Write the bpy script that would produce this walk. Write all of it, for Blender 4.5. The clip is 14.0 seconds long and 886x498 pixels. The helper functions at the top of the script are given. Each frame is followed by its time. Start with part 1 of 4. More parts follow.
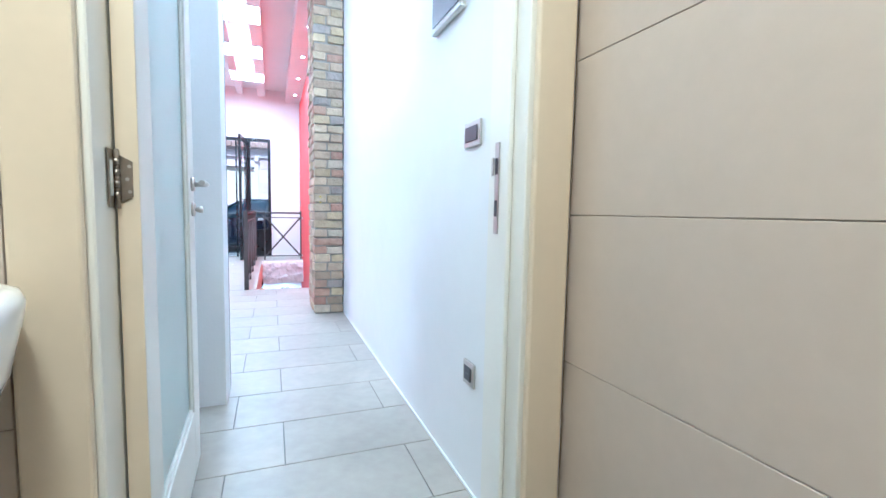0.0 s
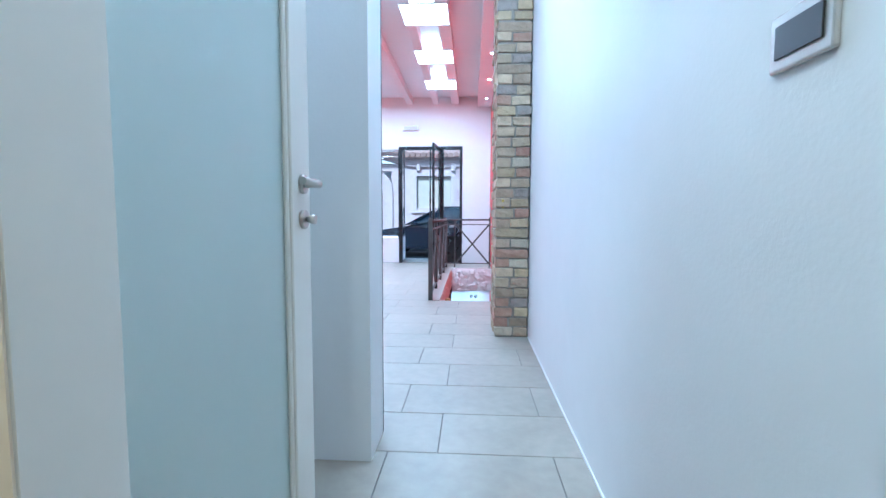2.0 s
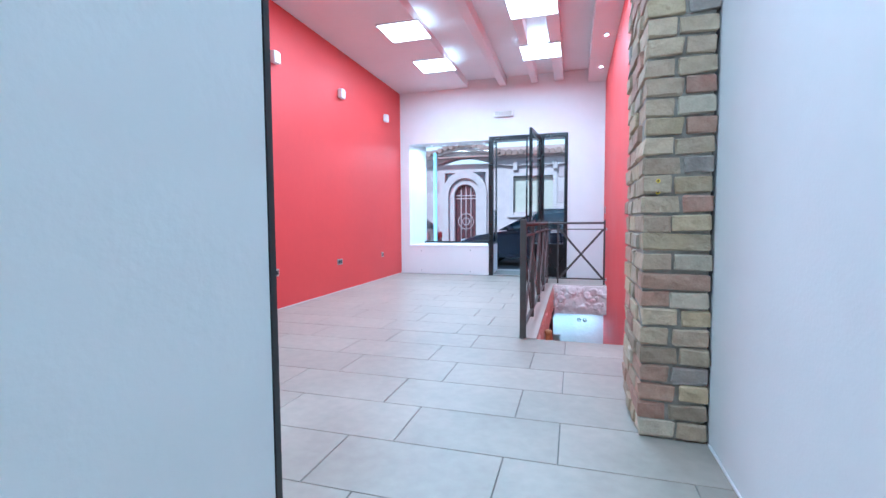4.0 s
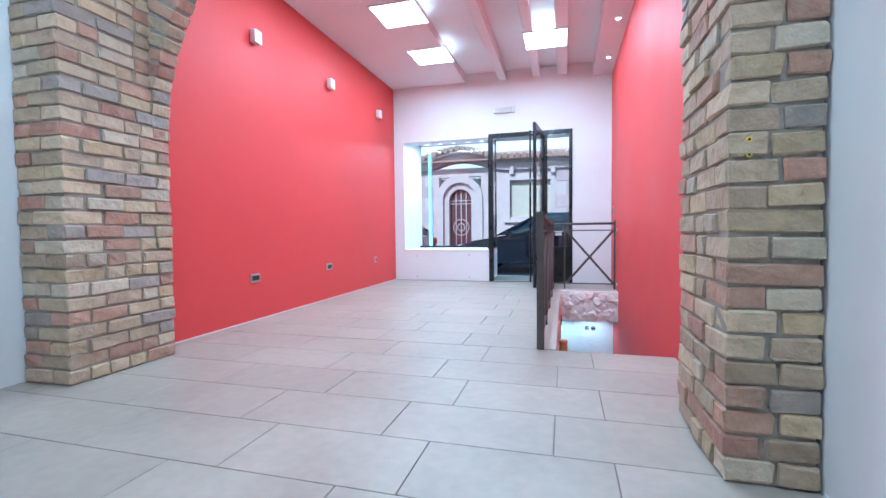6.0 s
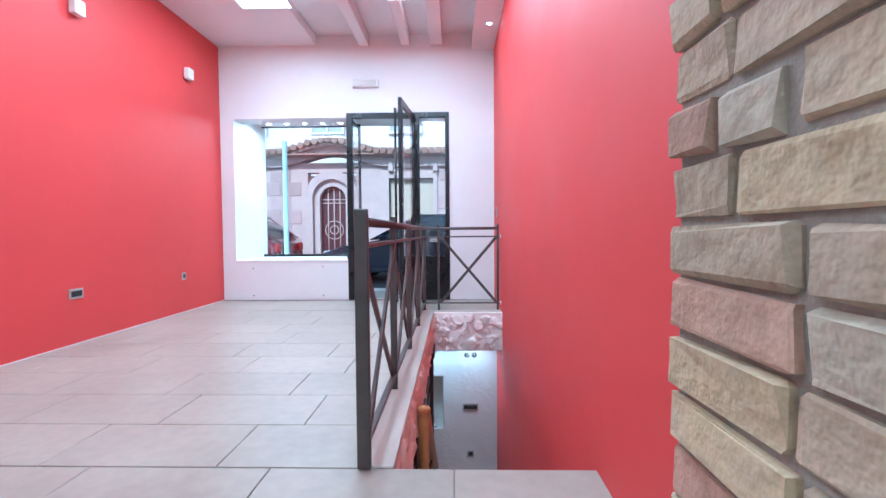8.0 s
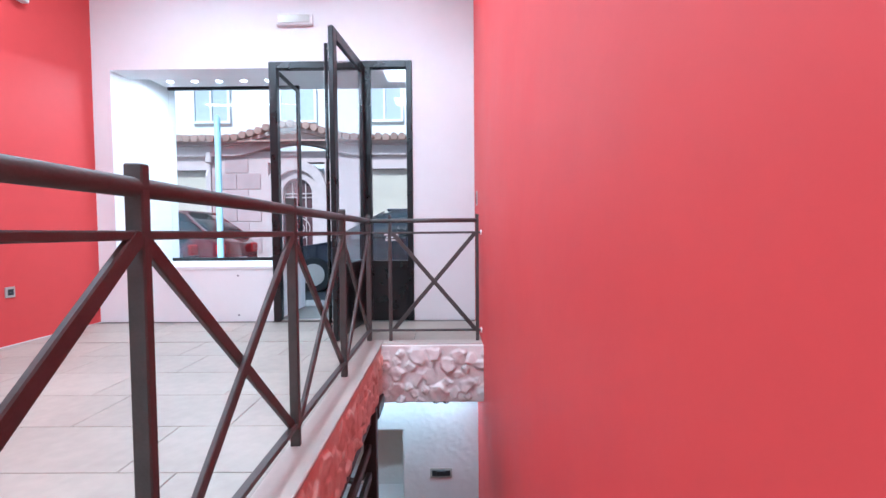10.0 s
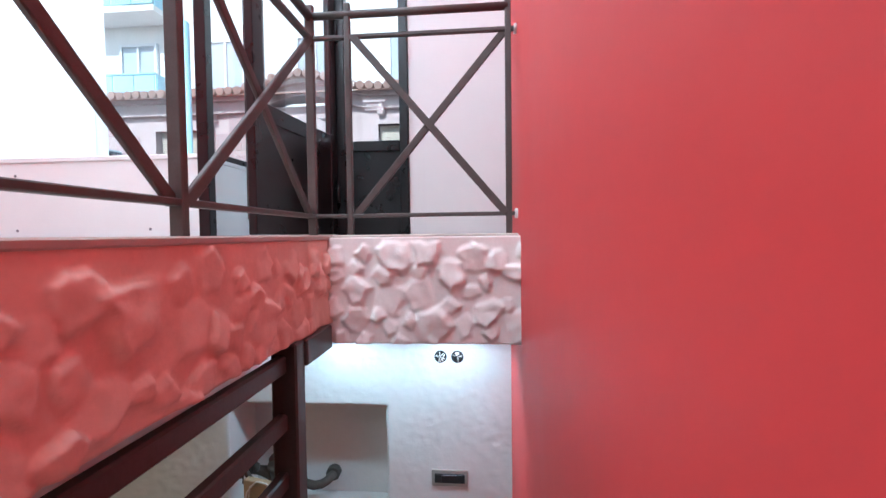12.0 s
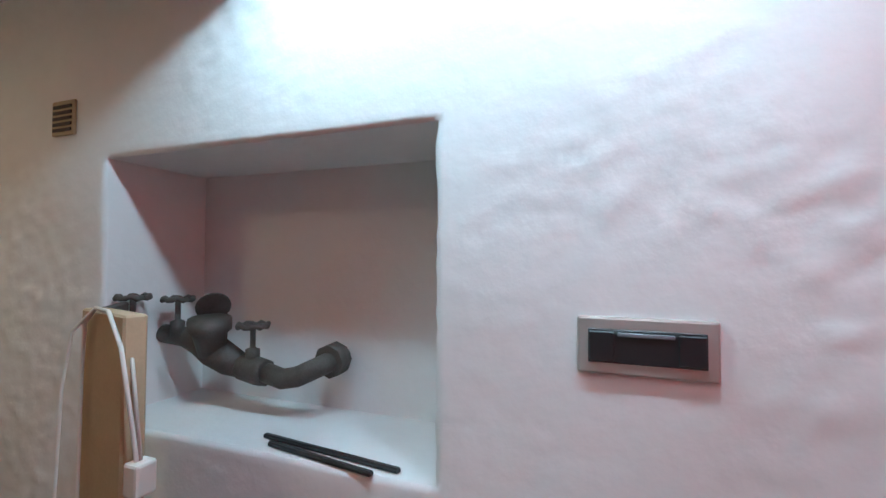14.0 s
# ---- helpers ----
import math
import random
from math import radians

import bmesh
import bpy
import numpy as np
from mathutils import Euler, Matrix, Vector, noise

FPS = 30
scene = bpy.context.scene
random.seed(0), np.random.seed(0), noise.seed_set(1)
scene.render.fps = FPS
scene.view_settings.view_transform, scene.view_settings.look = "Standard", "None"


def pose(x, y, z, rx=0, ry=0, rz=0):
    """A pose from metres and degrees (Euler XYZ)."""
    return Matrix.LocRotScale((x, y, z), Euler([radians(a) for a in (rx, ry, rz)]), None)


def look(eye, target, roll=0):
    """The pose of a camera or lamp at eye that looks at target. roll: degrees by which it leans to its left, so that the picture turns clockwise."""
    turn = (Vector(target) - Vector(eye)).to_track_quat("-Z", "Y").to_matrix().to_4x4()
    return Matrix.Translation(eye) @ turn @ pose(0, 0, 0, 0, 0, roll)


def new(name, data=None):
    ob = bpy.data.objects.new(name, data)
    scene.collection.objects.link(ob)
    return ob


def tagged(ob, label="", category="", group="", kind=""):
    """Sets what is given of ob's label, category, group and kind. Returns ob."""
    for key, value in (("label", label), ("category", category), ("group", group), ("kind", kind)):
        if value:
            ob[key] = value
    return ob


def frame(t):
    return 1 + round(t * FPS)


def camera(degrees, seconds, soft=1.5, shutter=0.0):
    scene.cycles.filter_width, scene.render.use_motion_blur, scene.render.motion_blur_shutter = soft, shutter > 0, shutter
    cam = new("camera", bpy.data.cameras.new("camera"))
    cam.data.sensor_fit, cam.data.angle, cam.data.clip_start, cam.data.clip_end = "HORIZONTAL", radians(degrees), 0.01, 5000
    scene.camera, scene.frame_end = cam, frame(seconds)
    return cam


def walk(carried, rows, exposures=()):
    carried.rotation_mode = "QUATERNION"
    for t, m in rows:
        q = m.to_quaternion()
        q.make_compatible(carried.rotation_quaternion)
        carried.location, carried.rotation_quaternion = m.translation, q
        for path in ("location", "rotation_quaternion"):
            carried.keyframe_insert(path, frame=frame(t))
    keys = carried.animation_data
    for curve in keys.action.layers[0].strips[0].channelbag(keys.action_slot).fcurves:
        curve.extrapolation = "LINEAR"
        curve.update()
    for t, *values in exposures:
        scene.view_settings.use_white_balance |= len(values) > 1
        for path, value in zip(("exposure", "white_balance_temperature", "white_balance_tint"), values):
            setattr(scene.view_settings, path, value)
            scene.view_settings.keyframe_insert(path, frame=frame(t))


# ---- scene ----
cam = camera(90.0, 14.0)
PATH = [
    (0, (0.291, -5.74, 0.971), (1.01, -3.881, 0.807), 1.1),
    (0.5, (0.295, -5.695, 0.966), (0.797, -3.766, 0.811), 1.0),
    (1, (0.309, -5.587, 0.945), (0.622, -3.617, 0.787), 0.6),
    (1.5, (0.368, -5.323, 0.975), (0.506, -3.334, 0.818), 0.4),
    (2, (0.457, -5.043, 0.975), (0.333, -3.053, 0.826), 0.2),
    (2.5, (0.48, -4.628, 0.954), (0.171, -2.657, 0.812), 0.2),
    (3, (0.472, -4.245, 0.945), (0.137, -2.278, 0.812), -0.0),
    (3.5, (0.452, -3.839, 0.948), (-0.047, -1.907, 0.823), 0.1),
    (3.7, (0.42, -3.672, 0.944), (-0.122, -1.751, 0.817), -0.2),
    (4.4, (0.325, -3.43, 0.905), (-0.245, -1.515, 0.795), -0.3),
    (5.1, (0.225, -3.235, 0.862), (-0.36, -1.325, 0.765), -0.4),
    (5.8, (0.155, -3.104, 0.818), (-0.41, -1.187, 0.741), -0.5),
    (6, (0.159, -3.086, 0.82), (-0.37, -1.159, 0.741), -0.6),
    (6.5, (0.264, -2.862, 0.851), (-0.173, -0.912, 0.758), -0.6),
    (7, (0.307, -2.515, 0.855), (-0.047, -0.548, 0.759), -0.2),
    (7.5, (0.294, -2.082, 0.877), (0.191, -0.087, 0.78), -0.2),
    (8, (0.332, -1.581, 0.865), (0.282, 0.417, 0.789), -0.4),
    (8.5, (0.379, -1.149, 0.9), (0.45, 0.848, 0.823), 0.1),
    (8.7, (0.431, -0.989, 0.873), (0.535, 1.007, 0.804), -0.1),
    (9.4, (0.515, -0.46, 0.872), (0.575, 1.535, 0.80), -0.3),
    (10.1, (0.595, 0.06, 0.80), (0.565, 2.055, 0.725), -0.6),
    (10.8, (0.65, 0.572, 0.65), (0.53, 2.566, 0.57), -1.0),
    (11, (0.646, 0.714, 0.579), (0.521, 2.707, 0.474), -0.2),
    (11.5, (0.663, 1.085, 0.268), (0.503, 3.077, 0.191), -0.5),
    (12, (0.70, 1.485, 0.003), (0.525, 3.476, -0.062), -0.7),
    (12.5, (0.622, 1.955, -0.319), (0.505, 3.950, -0.382), -0.9),
    (13, (0.621, 2.351, -0.666), (0.454, 4.344, -0.652), 0.1),
    (13.5, (0.567, 2.709, -0.933), (0.259, 4.684, -0.856), 0.2),
    (14, (0.476, 3.047, -1.147), (-0.237, 4.915, -1.095), 0.4),
]
walk(cam, [(t, look(eye, target, roll)) for t, eye, target, roll in PATH],
     [(0, 1.0, 4330, -4), (1.0, 0.66, 4220, -6), (1.5, 0.52, 4180, -6), (2, 0.44, 4150, -7), (3, 0.25, 4180, -8), (6, 0.24, 4450, -7), (8.5, 0.24, 4620, -4), (11, 0.3, 4980, -1), (12, 0.42, 5100, -3), (12.5, 0.85, 5150, -4), (13.1, 0.97, 5100, -4), (14, 0.82, 5100, -6)])

# ---- world and light ----
world = bpy.data.worlds.new("world")
scene.world = world
world.use_nodes = True
wn = world.node_tree
sky = wn.nodes.new("ShaderNodeTexSky")
sky.sky_type, sky.sun_disc = "NISHITA", False
sky.sun_elevation, sky.sun_rotation = radians(39), radians(195)
wn.links.new(sky.outputs[0], wn.nodes["Background"].inputs[0])
wn.nodes["Background"].inputs[1].default_value = 0.15
sun = new("sun", bpy.data.lights.new("sun", "SUN"))
sun.data.energy, sun.data.angle, sun.data.color = 4.2, radians(0.6), (1, 0.96, 0.9)
sun.matrix_world = look((0, 0, 30), (5.5, 20, 13))

PANEL_W, SPOT_W, BATH_W = 18.0, 4.4, 24.0


def area_lamp(name, m, size_x, size_y, watts, color=(1, 1, 1)):
    lamp = new(name, bpy.data.lights.new(name, "AREA"))
    lamp.data.shape, lamp.data.size, lamp.data.size_y = "RECTANGLE", size_x, size_y
    lamp.data.energy, lamp.data.color = watts, color
    lamp.matrix_world = m
    return lamp


# ---- materials ----
def mat(name, color, rough=0.6, metal=0.0, vary=0.06, scale=6.0, bump=0.0, bump_scale=60.0, rand=0.0, spec=0.5,
        coat=0.0, stain=None, stain_amount=0.0, stain_scale=2.0, hue_rand=0.0, bump_dist=0.004):
    m = bpy.data.materials.new(name)
    m.use_nodes = True
    nt = m.node_tree
    n, l = nt.nodes, nt.links
    b = n["Principled BSDF"]
    b.inputs["Roughness"].default_value = rough
    b.inputs["Metallic"].default_value = metal
    b.inputs["Specular IOR Level"].default_value = spec
    b.inputs["Coat Weight"].default_value = coat
    geo = n.new("ShaderNodeNewGeometry")
    tc = n.new("ShaderNodeMapping")
    tc.inputs["Location"].default_value = (0.371, 0.213, 0.537)
    tc.inputs["Rotation"].default_value = (0.31, 0.17, 0.43)
    l.new(geo.outputs["Position"], tc.inputs["Vector"])
    no = n.new("ShaderNodeTexNoise")
    no.inputs["Scale"].default_value, no.inputs["Detail"].default_value = scale, 6
    l.new(tc.outputs["Vector"], no.inputs["Vector"])
    fine = n.new("ShaderNodeTexNoise")
    fine.inputs["Scale"].default_value, fine.inputs["Detail"].default_value = scale * 9, 4
    l.new(tc.outputs["Vector"], fine.inputs["Vector"])
    add = n.new("ShaderNodeMath")
    add.operation = "MULTIPLY_ADD"
    add.inputs[1].default_value = 0.5
    l.new(fine.outputs[0], add.inputs[0])
    l.new(no.outputs[0], add.inputs[2])
    hsv = n.new("ShaderNodeHueSaturation")
    hsv.inputs["Color"].default_value = (*color, 1)
    mr = n.new("ShaderNodeMapRange")
    mr.inputs[1].default_value, mr.inputs[2].default_value = 0.0, 1.5
    mr.inputs[3].default_value, mr.inputs[4].default_value = 1 - 2.4 * vary, 1 + 2.4 * vary
    l.new(add.outputs[0], mr.inputs[0])
    val = mr.outputs[0]
    if rand or hue_rand:
        oi = n.new("ShaderNodeObjectInfo")
        rr = n.new("ShaderNodeMapRange")
        rr.inputs[3].default_value, rr.inputs[4].default_value = 1 - rand, 1 + rand
        l.new(oi.outputs["Random"], rr.inputs[0])
        mul = n.new("ShaderNodeMath")
        mul.operation = "MULTIPLY"
        l.new(val, mul.inputs[0])
        l.new(rr.outputs[0], mul.inputs[1])
        val = mul.outputs[0]
    l.new(val, hsv.inputs["Value"])
    out = hsv.outputs[0]
    if stain:
        sn = n.new("ShaderNodeTexNoise")
        sn.inputs["Scale"].default_value, sn.inputs["Detail"].default_value = stain_scale, 5
        sn.inputs["Roughness"].default_value = 0.65
        l.new(tc.outputs["Vector"], sn.inputs["Vector"])
        ramp = n.new("ShaderNodeMapRange")
        ramp.inputs[1].default_value, ramp.inputs[2].default_value = 0.42, 0.78
        ramp.inputs[3].default_value, ramp.inputs[4].default_value = 0.0, stain_amount
        l.new(sn.outputs[0], ramp.inputs[0])
        mx = n.new("ShaderNodeMix")
        mx.data_type = "RGBA"
        mx.inputs["B"].default_value = (*stain, 1)
        l.new(ramp.outputs[0], mx.inputs["Factor"])
        l.new(out, mx.inputs["A"])
        out = mx.outputs["Result"]
    l.new(out, b.inputs["Base Color"])
    rv = n.new("ShaderNodeMapRange")
    rv.inputs[1].default_value, rv.inputs[2].default_value = 0.0, 1.0
    rv.inputs[3].default_value, rv.inputs[4].default_value = max(0.02, rough - 0.12), min(1, rough + 0.12)
    l.new(no.outputs[0], rv.inputs[0])
    l.new(rv.outputs[0], b.inputs["Roughness"])
    if bump:
        bn = n.new("ShaderNodeTexNoise")
        bn.inputs["Scale"].default_value, bn.inputs["Detail"].default_value = bump_scale, 3
        l.new(tc.outputs["Vector"], bn.inputs["Vector"])
        bp = n.new("ShaderNodeBump")
        bp.inputs["Strength"].default_value, bp.inputs["Distance"].default_value = bump, bump_dist
        l.new(bn.outputs[0], bp.inputs["Height"])
        l.new(bp.outputs[0], b.inputs["Normal"])
    return m


def brick_mat(name):
    """Old reclaimed brick: a different tone on each brick, with pale lime bloom."""
    m = mat(name, (0.36, 0.29, 0.22), 0.9, vary=0.2, scale=16, bump=0.75, bump_scale=26, rand=0.2, bump_dist=0.016,
            stain=(0.46, 0.37, 0.28), stain_amount=0.45, stain_scale=11)
    n, l = m.node_tree.nodes, m.node_tree.links
    oi = n.new("ShaderNodeObjectInfo")
    r = n.new("ShaderNodeValToRGB")
    stops = [(0.0, (0.46, 0.365, 0.245)), (0.22, (0.39, 0.30, 0.205)), (0.44, (0.47, 0.37, 0.225)), (0.60, (0.40, 0.25, 0.175)),
             (0.75, (0.315, 0.275, 0.24)), (0.84, (0.47, 0.405, 0.30)), (0.92, (0.38, 0.215, 0.155))]
    r.color_ramp.interpolation = "CONSTANT"
    while len(r.color_ramp.elements) < len(stops):
        r.color_ramp.elements.new(0.5)
    for e, (p, c) in zip(r.color_ramp.elements, stops):
        e.position, e.color = p, (*c, 1)
    mm = n.new("ShaderNodeMath")
    mm.operation = "FRACT"
    m2 = n.new("ShaderNodeMath")
    m2.operation, m2.inputs[1].default_value = "MULTIPLY", 7.31
    l.new(oi.outputs["Random"], m2.inputs[0])
    l.new(m2.outputs[0], mm.inputs[0])
    l.new(mm.outputs[0], r.inputs[0])
    hsv = [x for x in n if x.type == "HUE_SAT"][0]
    l.new(r.outputs[0], hsv.inputs["Color"])
    return m


def glow(name, color, strength):
    m = bpy.data.materials.new(name)
    m.use_nodes = True
    b = m.node_tree.nodes["Principled BSDF"]
    b.inputs["Base Color"].default_value = (*color, 1)
    b.inputs["Emission Color"].default_value = (*color, 1)
    b.inputs["Emission Strength"].default_value = strength
    return m


def glass_mat(name, rough=0.0, tint=(1, 1, 1), clear=1.0):
    m = bpy.data.materials.new(name)
    m.use_nodes = True
    b = m.node_tree.nodes["Principled BSDF"]
    b.inputs["Base Color"].default_value = (*tint, 1)
    b.inputs["Transmission Weight"].default_value = clear
    b.inputs["Roughness"].default_value = rough
    b.inputs["IOR"].default_value = 1.45
    return m


M_white = mat("white_paint", (0.80, 0.80, 0.80), 0.6, vary=0.02, scale=1.3, bump=0.12, bump_scale=90, stain=(0.68, 0.67, 0.68), stain_amount=0.25, stain_scale=1.6)
M_rough = mat("rough_white_plaster", (0.78, 0.77, 0.76), 0.85, vary=0.03, scale=2.5, bump=0.16, bump_scale=30.0, bump_dist=0.01, stain=(0.72, 0.63, 0.60), stain_amount=0.4, stain_scale=2.6)
M_cream = mat("cream_plaster", (0.66, 0.58, 0.45), 0.8, vary=0.05, scale=2.5, bump=0.5, bump_scale=12, bump_dist=0.012)
M_red = mat("red_paint", (0.62, 0.062, 0.061), 0.55, vary=0.04, scale=1.4, spec=0.35, bump=0.05, bump_scale=40, stain=(0.53, 0.045, 0.055), stain_amount=0.3, stain_scale=1.1)
M_rock_red = mat("red_painted_rock", (0.78, 0.58, 0.49), 0.75, vary=0.12, scale=9, bump=0.5, bump_scale=30, stain=(0.84, 0.68, 0.59), stain_amount=0.9, stain_scale=7)
M_rock_white = mat("white_painted_rock", (0.84, 0.81, 0.78), 0.8, vary=0.06, scale=9, bump=0.4, bump_scale=30)
M_tile = mat("stone_tile", (0.36, 0.326, 0.274), 0.41, vary=0.19, scale=2.0, bump=0.05, bump_scale=30, rand=0.04)
M_grout = mat("grout", (0.20, 0.195, 0.185), 0.9, vary=0.1, scale=20)
M_kerb = mat("kerb_stone", (0.46, 0.42, 0.37), 0.45, vary=0.08, scale=5, bump=0.1)
M_bath = mat("beige_wall_tile", (0.54, 0.46, 0.385), 0.42, vary=0.06, scale=3, bump=0.06, bump_scale=40, stain=(0.54, 0.46, 0.37), stain_amount=0.4, stain_scale=2.2, rand=0.02)
M_bgrout = mat("beige_grout", (0.46, 0.39, 0.31), 0.9)
M_brick = brick_mat("old_brick")
M_mortar = mat("mortar", (0.30, 0.27, 0.225), 0.95, vary=0.2, scale=25, bump=0.8, bump_scale=80)
M_iron = mat("dark_iron", (0.082, 0.073, 0.068), 0.5, metal=0.15, vary=0.2, scale=18, bump=0.15, bump_scale=120)
M_alu = mat("black_aluminium", (0.012, 0.012, 0.013), 0.3, metal=0.2, vary=0.15, scale=8)
M_brown = mat("dark_stained_wood", (0.045, 0.036, 0.032), 0.45, vary=0.3, scale=10, bump=0.1)
M_oak = mat("varnished_light_wood", (0.50, 0.27, 0.10), 0.35, vary=0.2, scale=12)
M_door = mat("white_lacquer", (0.80, 0.78, 0.72), 0.42, vary=0.02, scale=3)
M_jamb = mat("cream_lacquer", (0.70, 0.60, 0.45), 0.42, vary=0.03, scale=4)
M_steel = mat("brushed_steel", (0.55, 0.52, 0.48), 0.33, metal=1.0, vary=0.1, scale=30)
M_hinge = mat("dull_nickel", (0.30, 0.26, 0.22), 0.38, metal=1.0, vary=0.15, scale=40)
M_silver = mat("silver_plastic", (0.50, 0.48, 0.45), 0.35, metal=0.5, vary=0.05)
M_black = mat("black_plastic", (0.02, 0.02, 0.022), 0.35, vary=0.1)
M_grey = mat("grey_plastic", (0.20, 0.20, 0.22), 0.4, vary=0.1)
M_ceramic = mat("white_ceramic", (0.82, 0.81, 0.78), 0.08, vary=0.01, coat=0.5)
M_glass = glass_mat("clear_glass")
M_frost = glass_mat("frosted_glass", 0.45, (0.86, 0.94, 0.91), 0.6)
M_pipe = mat("cast_iron_pipe", (0.11, 0.095, 0.085), 0.65, metal=0.4, vary=0.3, scale=25, bump=0.4, bump_scale=80)
M_card = mat("chipboard", (0.50, 0.38, 0.24), 0.75, vary=0.1, scale=15, bump=0.2)
M_cable = mat("white_cable", (0.75, 0.72, 0.66), 0.5)
M_yellow = mat("yellow_plug", (0.75, 0.55, 0.02), 0.5)
M_led = glow("led_panel_glow", (1.0, 0.97, 0.95), 6.0)
M_spot = glow("spot_glow", (0.92, 0.97, 1.0), 25.0)
M_whiteplast = mat("white_plastic", (0.75, 0.75, 0.74), 0.35, vary=0.02)
M_asphalt = mat("asphalt", (0.06, 0.06, 0.06), 0.9, vary=0.2, scale=20, bump=0.4)
M_pave = mat("pavement_stone", (0.38, 0.36, 0.33), 0.85, vary=0.12, scale=6, bump=0.2)
M_stucco = mat("beige_stucco", (0.51, 0.39, 0.375), 0.9, vary=0.1, scale=3, bump=0.4, stain=(0.38, 0.30, 0.275), stain_amount=0.5, stain_scale=1.2)
M_ashlar = mat("pinkish_stone_blocks", (0.41, 0.295, 0.29), 0.9, vary=0.14, scale=5, bump=0.4, rand=0.12)
M_trim = mat("pale_stone_trim", (0.49, 0.385, 0.37), 0.85, vary=0.1, scale=6, bump=0.3)
M_terra = mat("terracotta", (0.34, 0.21, 0.17), 0.85, vary=0.25, scale=8, bump=0.4, rand=0.2)
M_maroon = mat("maroon_door_paint", (0.06, 0.016, 0.02), 0.4, vary=0.15, scale=6)
M_shutter = mat("beige_roller_shutter", (0.55, 0.47, 0.38), 0.6, vary=0.08)
M_carblue = mat("dark_blue_car_paint", (0.012, 0.016, 0.035), 0.15, metal=0.3, coat=1.0, vary=0.05)
M_carred = mat("dark_red_car_paint", (0.14, 0.012, 0.02), 0.18, metal=0.3, coat=1.0, vary=0.05)
M_cargrey = mat("pale_blue_car_paint", (0.30, 0.42, 0.50), 0.18, metal=0.4, coat=1.0, vary=0.05)
M_tyre = mat("tyre_rubber", (0.02, 0.02, 0.02), 0.85)
M_carglass = mat("dark_car_glass", (0.02, 0.03, 0.035), 0.05, spec=0.8, vary=0.02)
M_lightred = mat("red_lens", (0.5, 0.02, 0.02), 0.2)
M_bluepanel = mat("pale_blue_enamel", (0.38, 0.62, 0.70), 0.4, vary=0.06)
M_farwin = mat("pale_window_glass", (0.42, 0.45, 0.48), 0.2)
M_farwall = mat("white_render_far", (0.80, 0.78, 0.75), 0.9, vary=0.04, scale=1.5, stain=(0.55, 0.52, 0.48), stain_amount=0.3, stain_scale=0.8)


# ---- mesh helpers ----
def box(bm, x0, x1, y0, y1, z0, z1, bevel=0.0, seg=1):
    r = bmesh.ops.create_cube(bm, size=1.0)
    v = r["verts"]
    bmesh.ops.scale(bm, vec=(x1 - x0, y1 - y0, z1 - z0), verts=v)
    bmesh.ops.translate(bm, vec=((x0 + x1) / 2, (y0 + y1) / 2, (z0 + z1) / 2), verts=v)
    if bevel:
        e = list({e for q in v for e in q.link_edges})
        bmesh.ops.bevel(bm, geom=e, offset=bevel, segments=seg, affect="EDGES", profile=0.5)


def bar(bm, a, b, w, h, bevel=0.003):
    """A rectangular bar from a to b, w wide and h high across."""
    a, b = Vector(a), Vector(b)
    d = b - a
    r = bmesh.ops.create_cube(bm, size=1.0)
    v = r["verts"]
    bmesh.ops.scale(bm, vec=(w, h, d.length), verts=v)
    if bevel:
        e = list({e for q in v for e in q.link_edges})
        res = bmesh.ops.bevel(bm, geom=e, offset=bevel, segments=1, affect="EDGES")
        v = [q for q in bm.verts if q in set(res["verts"])]
    z = d.normalized()
    up = Vector((0, 0, 1)) if abs(z.z) < 0.99 else Vector((0, 1, 0))
    x = up.cross(z).normalized()
    y = z.cross(x)
    m = Matrix((x, y, z)).transposed().to_4x4()
    m.translation = (a + b) / 2
    bmesh.ops.transform(bm, matrix=m, verts=list({q for q in v}))


def tube(bm, pts, r, seg=12):
    """A round bar along points; r is one radius or one for each point."""
    pts = [Vector(p) for p in pts]
    rs = r if isinstance(r, (list, tuple)) else [r] * len(pts)
    rings = []
    prev = None
    for i, p in enumerate(pts):
        d = (pts[min(i + 1, len(pts) - 1)] - pts[max(i - 1, 0)]).normalized()
        if prev is None:
            prev = Vector((0, 0, 1)).cross(d)
            if prev.length < 0.05:
                prev = Vector((1, 0, 0))
        x = (prev - d * prev.dot(d)).normalized()
        prev = x
        y = d.cross(x)
        rings.append([bm.verts.new(p + (x * math.cos(k) + y * math.sin(k)) * rs[i]) for k in (2 * math.pi * j / seg for j in range(seg))])
    for a, b in zip(rings, rings[1:]):
        for j in range(seg):
            f = bm.faces.new((a[j], a[(j + 1) % seg], b[(j + 1) % seg], b[j]))
            f.smooth = True
    bm.faces.new(rings[0][::-1])
    bm.faces.new(rings[-1])


def disc(bm, centre, axis, r, depth, seg=24, bevel=0.0):
    c, ax = Vector(centre), Vector(axis).normalized()
    if bevel:
        tube(bm, [c - ax * depth / 2, c + ax * (depth / 2 - bevel), c + ax * depth / 2], [r, r, r - bevel], seg)
    else:
        tube(bm, [c - ax * depth / 2, c + ax * depth / 2], r, seg)


def finish(bm, name, material):
    bmesh.ops.recalc_face_normals(bm, faces=bm.faces)
    me = bpy.data.meshes.new(name)
    bm.to_mesh(me)
    bm.free()
    me.materials.append(material)
    return me


def part(name, bm, material, parent, label=""):
    ob = new(name, finish(bm, name, material))
    ob.parent = parent
    if label:
        ob["label"] = label
    return ob


